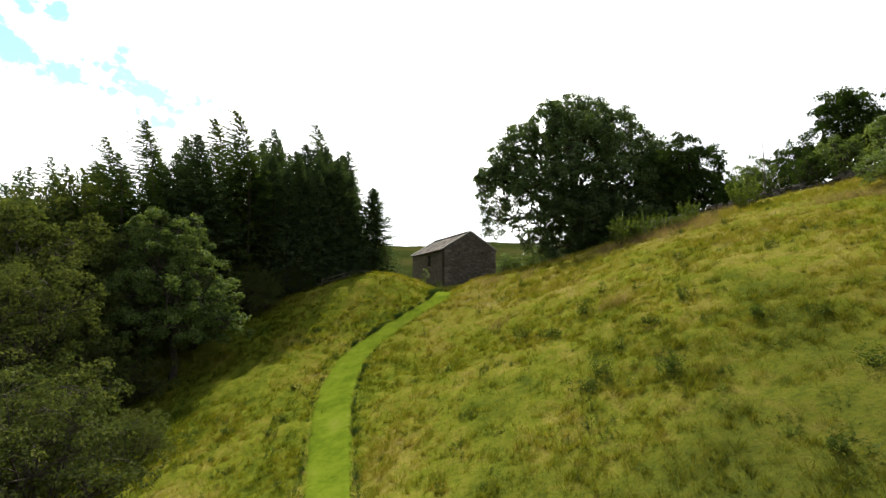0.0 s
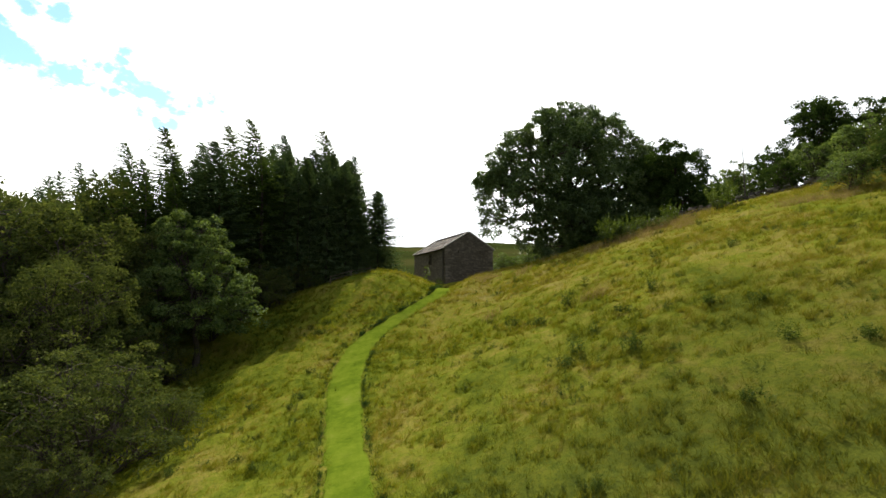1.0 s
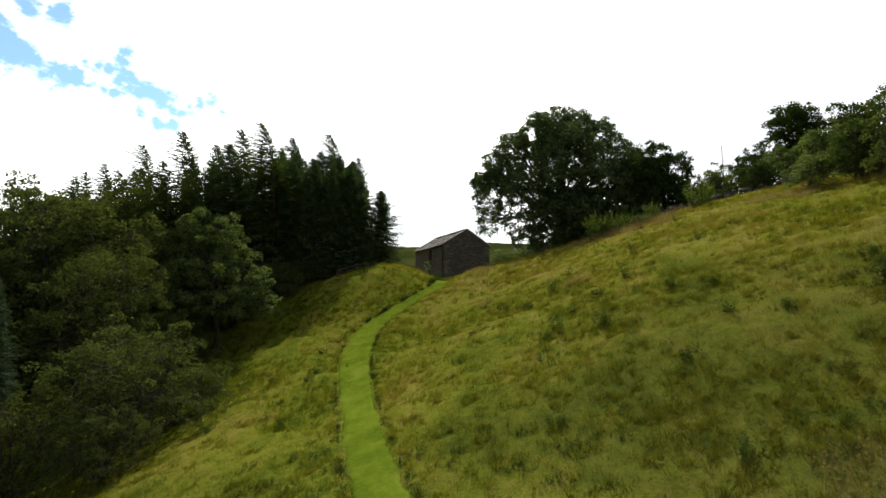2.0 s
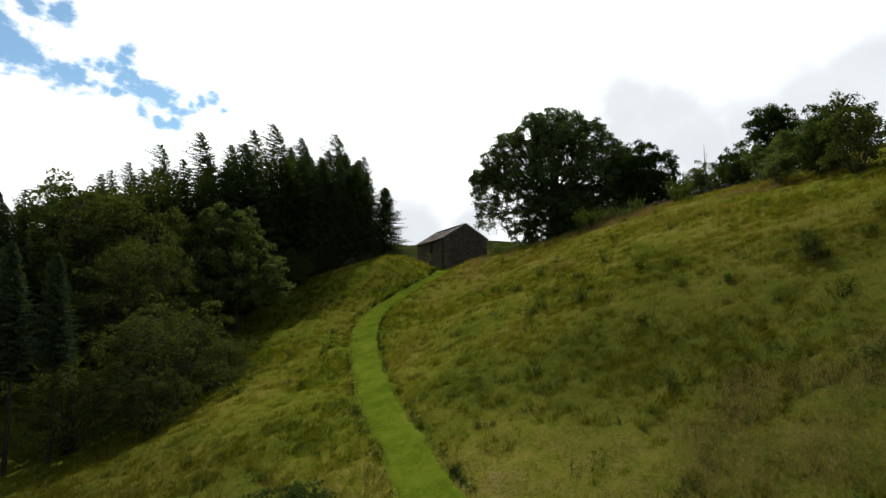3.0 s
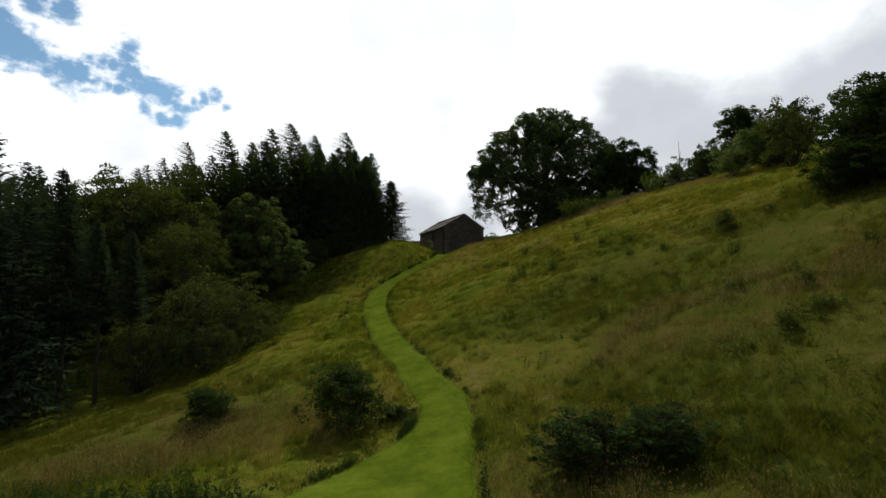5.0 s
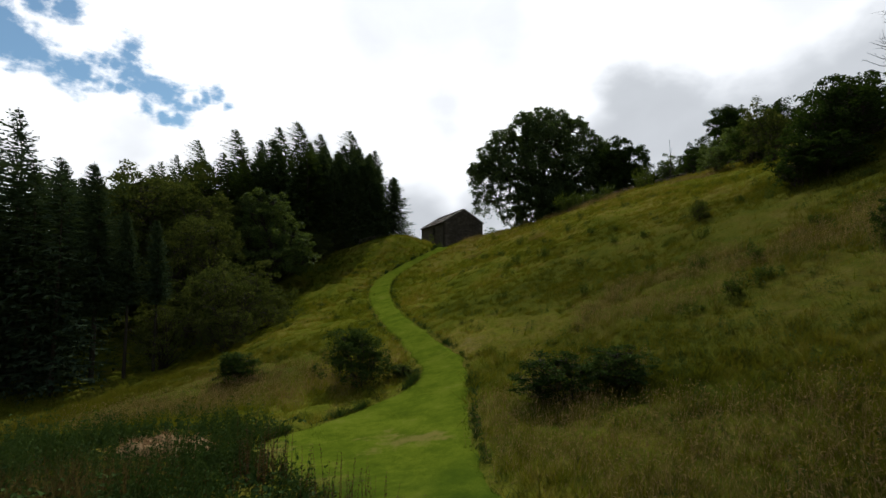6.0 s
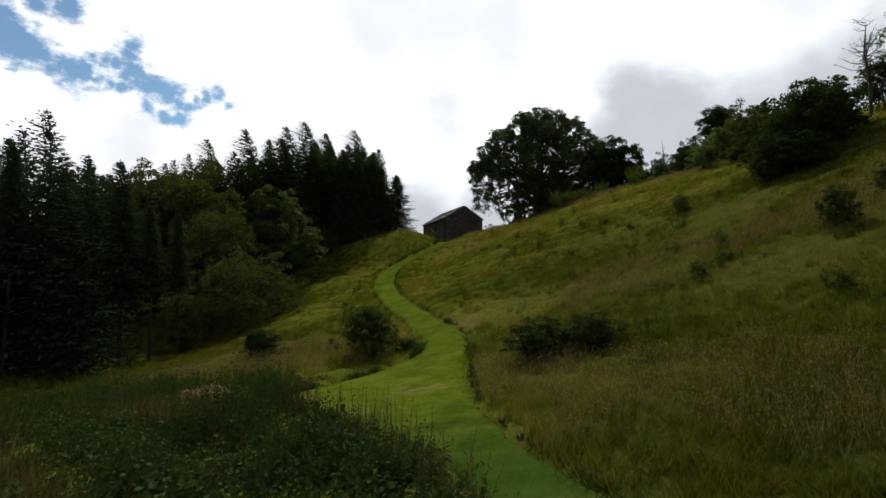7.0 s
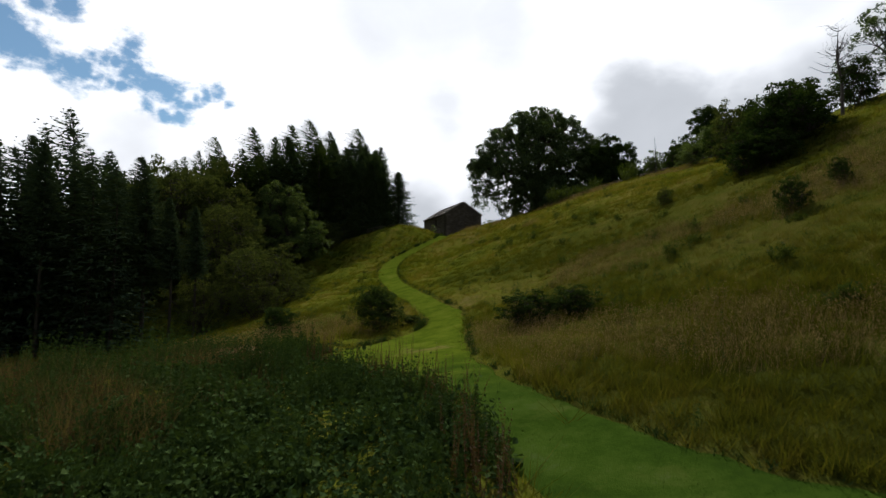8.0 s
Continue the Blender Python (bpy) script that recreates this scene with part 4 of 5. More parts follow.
# ---- barn ----
def build_barn():
    width, length, eave, ridge, thick = 5.85, 10.0, 4.05, 5.85, 0.55
    barn = thing("stone_barn", (3.25, 58.0, 1.78), "old two-storey field barn of dark rubble stone with slate roof", "barn", turn=22.3)
    half, slope = width / 2, math.atan2(ridge - eave, width / 2)

    def gable(name, y0, holes):
        """A gable wall; its holes go right through."""
        bm = bmesh.new()
        outline = [(-half, -0.6), (half, -0.6), (half, eave), (0, ridge - 0.02), (-half, eave)]
        ring = [bm.verts.new((x, y0, z)) for x, z in outline]
        loops = [bm.edges.new((ring[k], ring[(k + 1) % 5])) for k in range(5)]
        for hx, hz, hw, hh in holes:
            inner = [bm.verts.new((hx + sx * hw / 2, y0, hz + sz * hh / 2)) for sx, sz in ((-1, -1), (1, -1), (1, 1), (-1, 1))]
            loops += [bm.edges.new((inner[k], inner[(k + 1) % 4])) for k in range(4)]
        bmesh.ops.triangle_fill(bm, use_beauty=True, edges=loops, normal=(0, -1, 0))
        made = bmesh.ops.extrude_face_region(bm, geom=bm.faces[:])["geom"]
        bmesh.ops.translate(bm, verts=[v for v in made if isinstance(v, bmesh.types.BMVert)], vec=(0, thick, 0))
        bmesh.ops.recalc_face_normals(bm, faces=bm.faces[:])
        part(name, bm_mesh(name, bm, M_STONE), barn)

    gable("front_wall", 0.0, ((-1.35, 3.72, 0.16, 0.2), (1.3, 3.70, 0.16, 0.2)))
    gable("rear_wall", length - thick, ())
    for sx, name, hole in ((-1, "side_wall", (4.5, 3.05, 0.95, 1.2)), (1, "side_wall", None)):
        bm = bmesh.new()
        x, y0, y1, z0, z1 = sx * (half - thick / 2), thick, length - thick, -0.6, eave - 0.05
        if hole:
            hy, hz, hw, hh = hole
            box_bm(bm, (thick, hy - hw / 2 - y0, z1 - z0), (x, (y0 + hy - hw / 2) / 2, (z0 + z1) / 2))
            box_bm(bm, (thick, y1 - hy - hw / 2, z1 - z0), (x, (y1 + hy + hw / 2) / 2, (z0 + z1) / 2))
            box_bm(bm, (thick, hw, hz - hh / 2 - z0), (x, hy, (z0 + hz - hh / 2) / 2))
            box_bm(bm, (thick, hw, z1 - hz - hh / 2), (x, hy, (z1 + hz + hh / 2) / 2))
        else:
            box_bm(bm, (thick, y1 - y0, z1 - z0), (x, (y0 + y1) / 2, (z0 + z1) / 2))
        part(name, bm_mesh(name, bm, M_STONE), barn)
    # the pitching hole's boarded shutter, lintel and sill
    hatch = part("hatch", box_mesh("hatch", (0.05, 0.95, 1.2), M_DARKWOOD, (-half + 0.25, 4.5, 3.05)), barn, "dark boarded pitching-hole shutter")
    for k in range(5):
        part("board", box_mesh("board", (0.03, 0.17, 1.14), M_DARKWOOD, (-half + 0.215, 4.12 + 0.19 * k, 3.05), 0.008), hatch)
    part("lintel", box_mesh("lintel", (0.3, 1.35, 0.2), M_BLOCK, (-half + 0.12, 4.5, 3.76), 0.02), barn, "long stone lintel over the hatch")
    part("sill", box_mesh("sill", (0.34, 1.15, 0.12), M_BLOCK, (-half + 0.10, 4.5, 2.38), 0.02), barn)
    # a dark upright tube at the corner
    v, f = tube([(-half - 0.08, 0.42, -0.3), (-half - 0.08, 0.42, 2.0), (-half - 0.08, 0.42, eave - 0.15)], (0.075, 0.075, 0.075), 8)
    part("drainpipe", tri_mesh("drainpipe", v, f, M_DARKWOOD, True), barn, "dark upright band at the barn corner")
    # roof: boarding under stone slates laid in courses that narrow upwards
    run = math.hypot(half + 0.18, (half + 0.18) * math.tan(slope))
    for sx in (-1, 1):
        turn = Matrix.Rotation(sx * slope, 4, "Y")
        bm = bmesh.new()
        box_bm(bm, (run, length - 0.5, 0.08), (0, 0, 0))
        roof = part("roof_slope", bm_mesh("roof_slope", bm, M_DARKWOOD), barn)
        roof.matrix_basis = Matrix.Translation((sx * (half + 0.18) / 2, length / 2, ridge - (half + 0.18) / 2 * math.tan(slope) - 0.02)) @ turn
        rng = random.Random(8 + sx)
        slates = [box_mesh("slate", (0.62, w, 0.035), M_SLATE, (0, 0, 0), 0.008) for w in (0.42, 0.54, 0.68)]
        y_end = length / 2 - 0.28
        for course in range(8):
            y = -y_end
            while y < y_end - 0.1:
                k = rng.randrange(3)
                w = (0.42, 0.54, 0.68)[k]
                ob = part("slate", slates[k], roof)
                down = sx * (run / 2 - 0.27 - course * (run - 0.45) / 7.3)
                ob.matrix_basis = Matrix.Translation((down, min(y + w / 2, y_end - w / 2), 0.075 + rng.uniform(-0.008, 0.02))) @ pose(0, 0, 0, rng.uniform(-1.6, 1.6), sx * -3.2 + rng.uniform(-1.2, 1.2), rng.uniform(-3, 3))
                y += w + 0.012
        # coping stones on both verges
        stone = box_mesh("coping_stone", (0.62, 0.30, 0.12), M_COPING, (0, 0, 0), 0.02)
        for y in (-length / 2 + 0.19, length / 2 - 0.19):
            for k in range(6):
                ob = part("coping_stone", stone, roof)
                ob.matrix_basis = pose(-run / 2 + 0.30 + k * (run - 0.6) / 5, y, 0.15, 0, 0, rng.uniform(-1, 1))
    ridge_stone = box_mesh("ridge_stone", (0.42, 0.62, 0.12), M_SLATE, (0, 0, 0), 0.04)
    for k in range(15):
        ob = part("ridge_stone", ridge_stone, barn)
        ob.matrix_basis = pose(0, 0.5 + k * (length - 1.0) / 14, ridge + 0.10, 0, 0, 0)
    # quoins at the corners, alternately long and short, and through-stones across the gable
    long_, short = rough_block("quoin", (0.62, 0.36, 0.30), M_BLOCK, 1, 0.02), rough_block("quoin", (0.36, 0.62, 0.30), M_BLOCK, 2, 0.02)
    for sx in (-1, 1):
        for k in range(13):
            me = (long_, short)[k % 2]
            w = (0.62, 0.36)[k % 2]
            d = (0.36, 0.62)[k % 2]
            part("quoin", me, barn).matrix_basis = pose(sx * (half + 0.012 - w / 2), d / 2 - 0.012, 0.15 + k * 0.305)
    through_stone = [rough_block("through_stone", (0.34, 0.30, 0.15), M_BLOCK, 5 + k, 0.06) for k in range(3)]
    for row, z in enumerate((1.5, 2.9)):
        for k in range(7):
            part("through_stone", through_stone[(k + row) % 3], barn).matrix_basis = pose(-2.3 + k * 0.76 + 0.2 * row, 0.06, z)


build_barn()


# ---- grass, weeds and small things ----
def blades(rng, x, y, tall, wide, per, lean=0.45, splay=0.10, bend=None):
    """Tufts of pointed blades rooted at x, y: one triangle a blade; bend: which way each tuft leans, in shares of its height."""
    bend = np.zeros((len(x) * per, 2)) if bend is None else np.repeat(bend, per, 0)
    x, y = np.repeat(x, per), np.repeat(y, per)
    tall, wide = np.repeat(tall, per), np.repeat(wide, per)
    count = len(x)
    x = x + rng.normal(0, splay, count)
    y = y + rng.normal(0, splay, count)
    z = terrain(x, y) - 0.04
    turn = rng.uniform(0, 2 * math.pi, count)
    root = np.stack([x, y, z], -1)
    side = np.stack([np.cos(turn), np.sin(turn), np.zeros(count)], -1) * (wide * rng.uniform(0.6, 1.3, count))[:, None]
    h = tall * rng.uniform(0.55, 1.25, count)
    tip = root + np.stack([(bend[:, 0] + rng.normal(0.10, lean, count)) * h, (bend[:, 1] + rng.normal(-0.05, lean, count)) * h, h], -1)
    verts = np.stack([root - side, root + side, tip], 1).reshape(-1, 3)
    return verts, np.arange(count * 3).reshape(-1, 3)


def scatter(rng, x0, x1, y0, y1, density, clear=0.0):
    count = int((x1 - x0) * (y1 - y0) * density)
    x, y = rng.uniform(x0, x1, count), rng.uniform(y0, y1, count)
    keep = off_path(x, y) > clear + rng.normal(0, 0.07, count)
    return x[keep], y[keep]


def in_wood(x, y):
    """Under the closed canopy, where little grows."""
    return (x < -21.5 + 0.02 * (y - 14) + np.maximum(y - 48, 0) * 0.75) & (y > 13)


def in_barn(x, y):
    a, c, s = (x - 3.25, y - 58.0), math.cos(radians(22.3)), math.sin(radians(22.3))
    u, v = a[0] * c + a[1] * s, -a[0] * s + a[1] * c
    return (np.abs(u) < 3.0) & (v > -0.1) & (v < 10.1)


WEED_EDGE = -3.6


def in_weeds(x, y):
    """The bed of nettles and tall weeds on the near side of the mown spur."""
    heap = np.hypot((x + 6.7) / 1.7, (y + 6.3) / 1.15) < 1.0
    return (x < 1.6) & (y < WEED_EDGE + 0.25 * np.sin(x * 1.3)) & (x > -19.5 + 2.2 * np.sin(y * 0.45) + 0.8 * np.sin(y * 1.3)) & (y > -29.5 + 1.6 * np.sin(x * 0.5) + 0.6 * np.sin(x * 1.4)) & ~heap


def tussocks(rng, x0, x1, y0, y1, density, per):
    """Tufts gathered into round tussocks: their places, how near each is to its tussock's middle, the tussock's own size, and the way outwards."""
    cx, cy = scatter(rng, x0, x1, y0, y1, density, 0.05)
    size = np.repeat(rng.uniform(0.55, 1.45, len(cx)), per)
    off = rng.normal(0, 0.085, (len(size), 2)) * size[:, None]
    near = np.exp(-((off / (0.115 * size[:, None])) ** 2).sum(1))
    return np.repeat(cx, per) + off[:, 0], np.repeat(cy, per) + off[:, 1], near, size, off / (0.13 * size[:, None])


def build_grass():
    rng = np.random.default_rng(77)
    pieces = []
    for x0, x1, y0, y1, density, per, tall, wide in (
        (-15, 20, -24, 2, 30, 7, 0.28, 0.010), (-18, 22, 2, 22, 20, 6, 0.22, 0.012), (-18, 30, 22, 36, 14, 6, 0.22, 0.018), (-20, 36, 36, 56, 12, 6, 0.28, 0.028),
        (20, 38, -14, 22, 14, 6, 0.32, 0.024), (-36, -15, -16, 16, 13, 6, 0.4, 0.016), (-32, 34, -36, -24, 7, 6, 0.36, 0.02),
    ):
        x, y = scatter(rng, x0, x1, y0, y1, density, 0.03)
        keep = ~(in_barn(x, y) | in_wood(x, y)) & (~in_weeds(x, y) | (rng.random(len(x)) < np.where(y < -8, 0.02, 0.2)))
        x, y = x[keep], y[keep]
        out = np.maximum(np.maximum(np.abs(x + 1) - 27 - 4 * lumps(x, y, 6.0), 0), -30 - y - 3 * lumps(x, y, 5.0))
        keep = rng.random(len(x)) > ease(out, -2, 7)
        x, y = x[keep], y[keep]
        patch = np.clip(0.5 + 0.42 * lumps(x, y, 0.62) + 0.42 * lumps(x, y, 0.24, 9.0), 0, 1)
        keep = rng.random(len(x)) < 0.30 + 0.85 * patch
        x, y, patch = x[keep], y[keep], patch[keep]
        bank = (1 - ease(off_path(x, y), 0.3, 1.6)) * (x > 1) * (y < 0)
        h = tall * (0.28 + 1.35 * patch**1.7) * (1 + 0.5 * ease(-y, 4, 14) * (x > 1) + 0.6 * bank) * np.where(in_weeds(x, y), 1.4, 1.0)
        pieces.append(blades(rng, x, y, h, np.full(len(x), wide), per, 0.7, 0.10))
    for x0, x1, y0, y1, density, per, tall, wide in ((2, 16, -23, -5, 8.0, 6, 0.36, 0.009), (-13, 16, -23, 2, 4.5, 6, 0.24, 0.009), (-18, 22, 2, 22, 6.5, 6, 0.23, 0.012), (-18, 30, 22, 36, 5.0, 5, 0.25, 0.018), (-20, 34, 36, 54, 2.6, 5, 0.28, 0.026), (20, 34, -8, 22, 2.0, 5, 0.28, 0.022)):
        x, y, near, size, way = tussocks(rng, x0, x1, y0, y1, density, per)
        keep = ~(in_barn(x, y) | in_wood(x, y) | in_weeds(x, y)) & (off_path(x, y) > 0.06)
        h = tall * size * (0.45 + 0.7 * near)
        pieces.append(blades(rng, x[keep], y[keep], h[keep], np.full(int(keep.sum()), wide), 5, 0.35, 0.05, 0.55 * way[keep]))
    tagged(new("meadow_grass", tri_mesh("meadow_grass", *join(pieces), M_SWARD)), "long uncut meadow grass in green and straw tufts", "grass", kind="stuff")
    # seed heads: thin tall bents in drifts, thickest low on the slope
    x, y = scatter(rng, -16, 26, -23, 46, 46, 0.15)
    drift = lumps(x, y, 4.2, 3.0) + 0.5 * lumps(x, y, 1.4, 6.0)
    keep = (drift + 0.5 * lumps(x, y, 0.8, 11.0) > 0.24 + 1.15 * ease(y, 0, 13) - 0.85 * ease(y, 26, 40) * ease(x, -1, 4)) & ~in_wood(x, y) & ~in_weeds(x, y)
    x, y = x[keep], y[keep]
    v, f = blades(rng, x, y, np.full(len(x), 0.52), np.where(y > 20, 0.008, 0.0035), 3, 0.3, 0.2)
    tips = v.reshape(-1, 3, 3)[:, 2]
    heads = leaves(rng, tips, np.full(len(tips), 0.085), 0.16, -0.5, 2.4)
    tagged(new("seeding_grass", tri_mesh("seeding_grass", *join([(v, f), heads]), M_BENT)), "thin pinkish-brown seeding grass stalks drifting over the slope", "grass", kind="stuff")
    # clipped turf of the mown way
    count = 110000
    x, y = rng.uniform(-7, 12, count), rng.uniform(-28, 44, count)
    keep = (off_path(x, y) < -0.02) & ((y < 22) | (rng.random(count) < 0.6))
    x, y = x[keep], y[keep]
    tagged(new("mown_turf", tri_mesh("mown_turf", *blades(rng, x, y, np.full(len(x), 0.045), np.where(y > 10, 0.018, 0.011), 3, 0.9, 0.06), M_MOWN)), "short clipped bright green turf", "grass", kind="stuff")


def build_verges():
    """The rough edges of the mown way: broken lines of dark coarse growth where the sward was left, partly dark for
    shaded grass bases, and thin dry thatch.
    """
    rng = np.random.default_rng(31)
    for name, side, lo, hi, share, out, tall, wide, mat, label in (
        ("bank_growth", 0, 36.0, 49.5, 1.5, 0.08, 0.30, 0.022, M_WEED, "broken line of dark coarse growth along the cut bank of the path"),
        ("dry_thatch", 0, 6.0, 34.0, 0.25, 0.0, 0.08, 0.010, M_BENT, "thin dry thatch along the edge of the path"),
        # edge tufts take the dark weed colour in place of shade at their bases
        ("edge_growth", 0, -5.0, 34.0, 0.32, 0.12, 0.20, 0.014, M_WEED, "uncut tufts along the path edge, coloured dark for their shaded bases"),
        ("spur_growth", 0, -5.3, 1.2, 1.6, 0.10, 0.42, 0.012, M_WEED, "dark green uncut grass along the edge of the mown spur"),
        ("edge_growth", 1, -20.0, 36.0, 0.38, 0.10, 0.20, 0.014, M_WEED, "uncut tufts along the path edge, coloured dark for their shaded bases"),
    ):
        line = MOWN_LINE[:, 2 * side : 2 * side + 2]
        way = np.gradient(line, axis=0)
        way = way / np.linalg.norm(way, axis=1)[:, None] * (1 if side else -1)
        along = np.r_[0, np.cumsum(np.linalg.norm(np.diff(line, axis=0), axis=1))]
        s = rng.uniform(0, along[-1], 12000)
        off = out + rng.exponential(0.07, 12000)
        x, y = np.interp(s, along, line[:, 0]) - off * np.interp(s, along, way[:, 1]), np.interp(s, along, line[:, 1]) + off * np.interp(s, along, way[:, 0])
        patch = np.clip(0.35 + 0.5 * lumps(x, y, 0.33, 3.0) + 0.4 * lumps(x, y, 1.1, 1.0), 0, 1)
        keep = (y > lo) & (y < hi) & (rng.random(12000) < share * patch**1.5) & (off_path(x, y) > -0.05)
        x, y, patch = x[keep], y[keep], np.clip(patch[keep], 0.2, 1)
        tagged(new(name, tri_mesh(name, *blades(rng, x, y, tall * (0.4 + 0.8 * patch), np.full(len(x), wide), 5, 0.6, 0.05), mat)), label, "grass", kind="stuff")


def make_blade(name, stops):
    m, n = material(name)
    geo = n.add("ShaderNodeNewGeometry")
    f = n.math("ADD", n.math("MULTIPLY", geo.outputs["Random Per Island"], 0.6), n.math("MULTIPLY", n.noise(geo.outputs["Position"], 0.6, 4.0), 0.5))
    colour = n.ramp(f, stops)
    front = n.add("ShaderNodeBsdfPrincipled", {"Base Color": colour, "Roughness": 0.9, "Specular IOR Level": 0.0}).outputs[0]
    back = n.add("ShaderNodeBsdfTranslucent", {"Color": n.mix(1.0, colour, (1.25, 1.2, 0.6, 1), "MULTIPLY")}).outputs[0]
    n.add("ShaderNodeOutputMaterial", {"Surface": n.add("ShaderNodeMixShader", {0: 0.38, 1: front, 2: back}).outputs[0]})
    return m


M_BENT = make_blade("seeding_stalks", ((0.2, (0.135, 0.095, 0.055)), (0.5, (0.200, 0.146, 0.084)), (0.8, (0.265, 0.205, 0.120))))
build_grass()
build_verges()


def stalk_leaves(rng, x, y, tall, leaf, pairs, mat, name, label, reach=1.0, wide=0.5, droop=0.35, flat=0.5):
    """Upright leafy weeds: pairs of leaves up each stalk, smaller towards the top, and the stalks themselves."""
    count = len(x)
    z = terrain(x, y) - 0.03
    lean = rng.normal(0, 0.10, (count, 2))
    spots, sizes = [], []
    for k in range(pairs):
        u = (k + 0.7) / pairs
        r = leaf * reach * (1.1 - 0.7 * u)
        for turn in (0, math.pi):
            a = rng.uniform(0, 6.28, count) + turn
            spots.append(np.stack([x + lean[:, 0] * tall * u + r * np.cos(a), y + lean[:, 1] * tall * u + r * np.sin(a), z + tall * u], -1))
            sizes.append(leaf * (1.15 - 0.6 * u) * rng.uniform(0.8, 1.2, count))
    spots, sizes = np.concatenate(spots), np.concatenate(sizes)
    v1, f1 = leaves(rng, spots, sizes, wide, droop, flat)
    root = np.stack([x, y, z], -1)
    tip = root + np.stack([lean[:, 0] * tall, lean[:, 1] * tall, tall], -1)
    side = np.array((0.008, 0.004, 0))
    v2 = np.stack([root - side, root + side, tip], 1).reshape(-1, 3)
    v, f = join([(v1, f1), (v2, np.arange(count * 3).reshape(-1, 3))])
    tagged(new(name, tri_mesh(name, v, f, mat)), label, "weeds", kind="stuff")


def clumped(rng, count, x0, x1, y0, y1, size, per, fits):
    """Stalks gathered in clumps: their places, and how near each is to its clump's middle."""
    xs, ys, near = [], [], []
    while len(xs) < count:
        cx, cy, r = rng.uniform(x0, x1), rng.uniform(y0, y1), size * rng.uniform(0.6, 1.3)
        k = int(per * r * r) + 3
        a, d = rng.uniform(0, 6.28, k), np.sqrt(rng.random(k))
        xs.append(cx + r * d * np.cos(a))
        ys.append(cy + r * d * np.sin(a))
        near.append(1 - d)
    x, y, near = np.concatenate(xs), np.concatenate(ys), np.concatenate(near)
    keep = fits(x, y) & (off_path(x, y) > 0.08)
    return x[keep], y[keep], near[keep]


def build_weeds():
    rng = np.random.default_rng(9)
    x, y, near = clumped(rng, 450, -21, 1.5, -31, WEED_EDGE, 0.75, 34, in_weeds)
    stalk_leaves(rng, x, y, (0.5 + 0.5 * near) * rng.uniform(0.75, 1.3, len(x)) * (1 + 0.6 * ((y < -7.2) & (y > -11) & (x < -3))), 0.16, 8, M_WEED, "nettle_bed", "thick clumps of dark green nettles and leafy weeds", 0.55, 0.34, -0.55, 1.0)
    count = 52000
    x, y = rng.uniform(-21, 2.2, count), rng.uniform(-30, WEED_EDGE, count)
    keep = in_weeds(x, y) & (off_path(x, y) > 0.05)
    x, y = x[keep], y[keep]
    spots = np.stack([x, y, terrain(x, y) + rng.uniform(0.02, 0.32, len(x))], -1)
    tagged(new("ground_ivy", tri_mesh("ground_ivy", *leaves(rng, spots, 0.15 * rng.uniform(0.7, 1.3, len(x)), 0.6, 0.3, 0.6), M_WEED)), "low dark leafy growth covering the floor of the weed bed", "weeds", kind="stuff")
    x, y = rng.uniform(-20, -4.5, 16000), rng.uniform(-29, -8, 16000)
    keep = in_weeds(x, y) & (lumps(x, y, 1.5, 2.0) + 0.4 * lumps(x, y, 0.5, 5.0) + 0.04 * (-9 - x) > 0.15)
    x, y = x[keep], y[keep]
    tagged(new("dead_grass", tri_mesh("dead_grass", *blades(rng, x, y, rng.uniform(0.5, 1.0, len(x)), np.full(len(x), 0.009), 5, 0.35, 0.1), M_DEAD)), "drifts of dull brown dead grass among the nettles", "grass", kind="stuff")
    # brambles with broader leaves in the middle of the bed
    x, y, near = clumped(rng, 70, -8.5, 1.4, -23.0, -10.5, 0.8, 30, in_weeds)
    stalk_leaves(rng, x, y, (0.35 + 0.75 * near) * rng.uniform(0.7, 1.3, len(x)), 0.19, 5, M_WEED, "bramble_patch", "tangled bramble with broad green leaves", 1.3, 0.75)
    # dock and willowherb gone to seed along the edge of the way, and dead stalks within
    x, y, near = clumped(rng, 105, -4.8, 1.9, -20.0, -6.2, 0.5, 34, lambda x, y: in_weeds(x, y) & (off_path(x, y) < 1.1))
    stalk_leaves(rng, x, y, rng.uniform(0.8, 1.5, len(x)), 0.06, 20, M_DOCK, "seeding_dock", "rust-brown dock spikes gone to seed beside the path", 0.45, 0.5, -0.6, 1.0)
    x, y, near = clumped(rng, 120, -19, -3.5, -29, -8, 0.9, 18, in_weeds)
    stalk_leaves(rng, x, y, rng.uniform(0.4, 0.9, len(x)), 0.07, 9, M_DOCK, "withered_stalks", "withered brown weed stalks among the nettles", 0.6, 0.3, -0.5, 1.0)
    x, y, near = clumped(rng, 700, -13, 26, -8, 46, 0.30, 80, lambda x, y: ~in_weeds(x, y) & ~in_wood(x, y) & (lumps(x, y, 2.6, 7.0) > -0.35))
    stalk_leaves(rng, x, y, (0.14 + 0.22 * near) * rng.uniform(0.7, 1.4, len(x)), 0.085, 5, M_THISTLE, "meadow_weeds", "small dark tufts of sorrel and clover through the meadow grass", 0.8, 0.45)
    # coarse weeds on the bank to the other side
    x, y, near = clumped(rng, 60, 3.0, 19.0, -22, 6, 0.6, 18, lambda x, y: off_path(x, y) > 0.4)
    stalk_leaves(rng, x, y, rng.uniform(0.25, 0.6, len(x)), 0.09, 6, M_WEED, "bank_weeds", "coarse dark weeds among long grass on the bank", 0.9, 0.45)


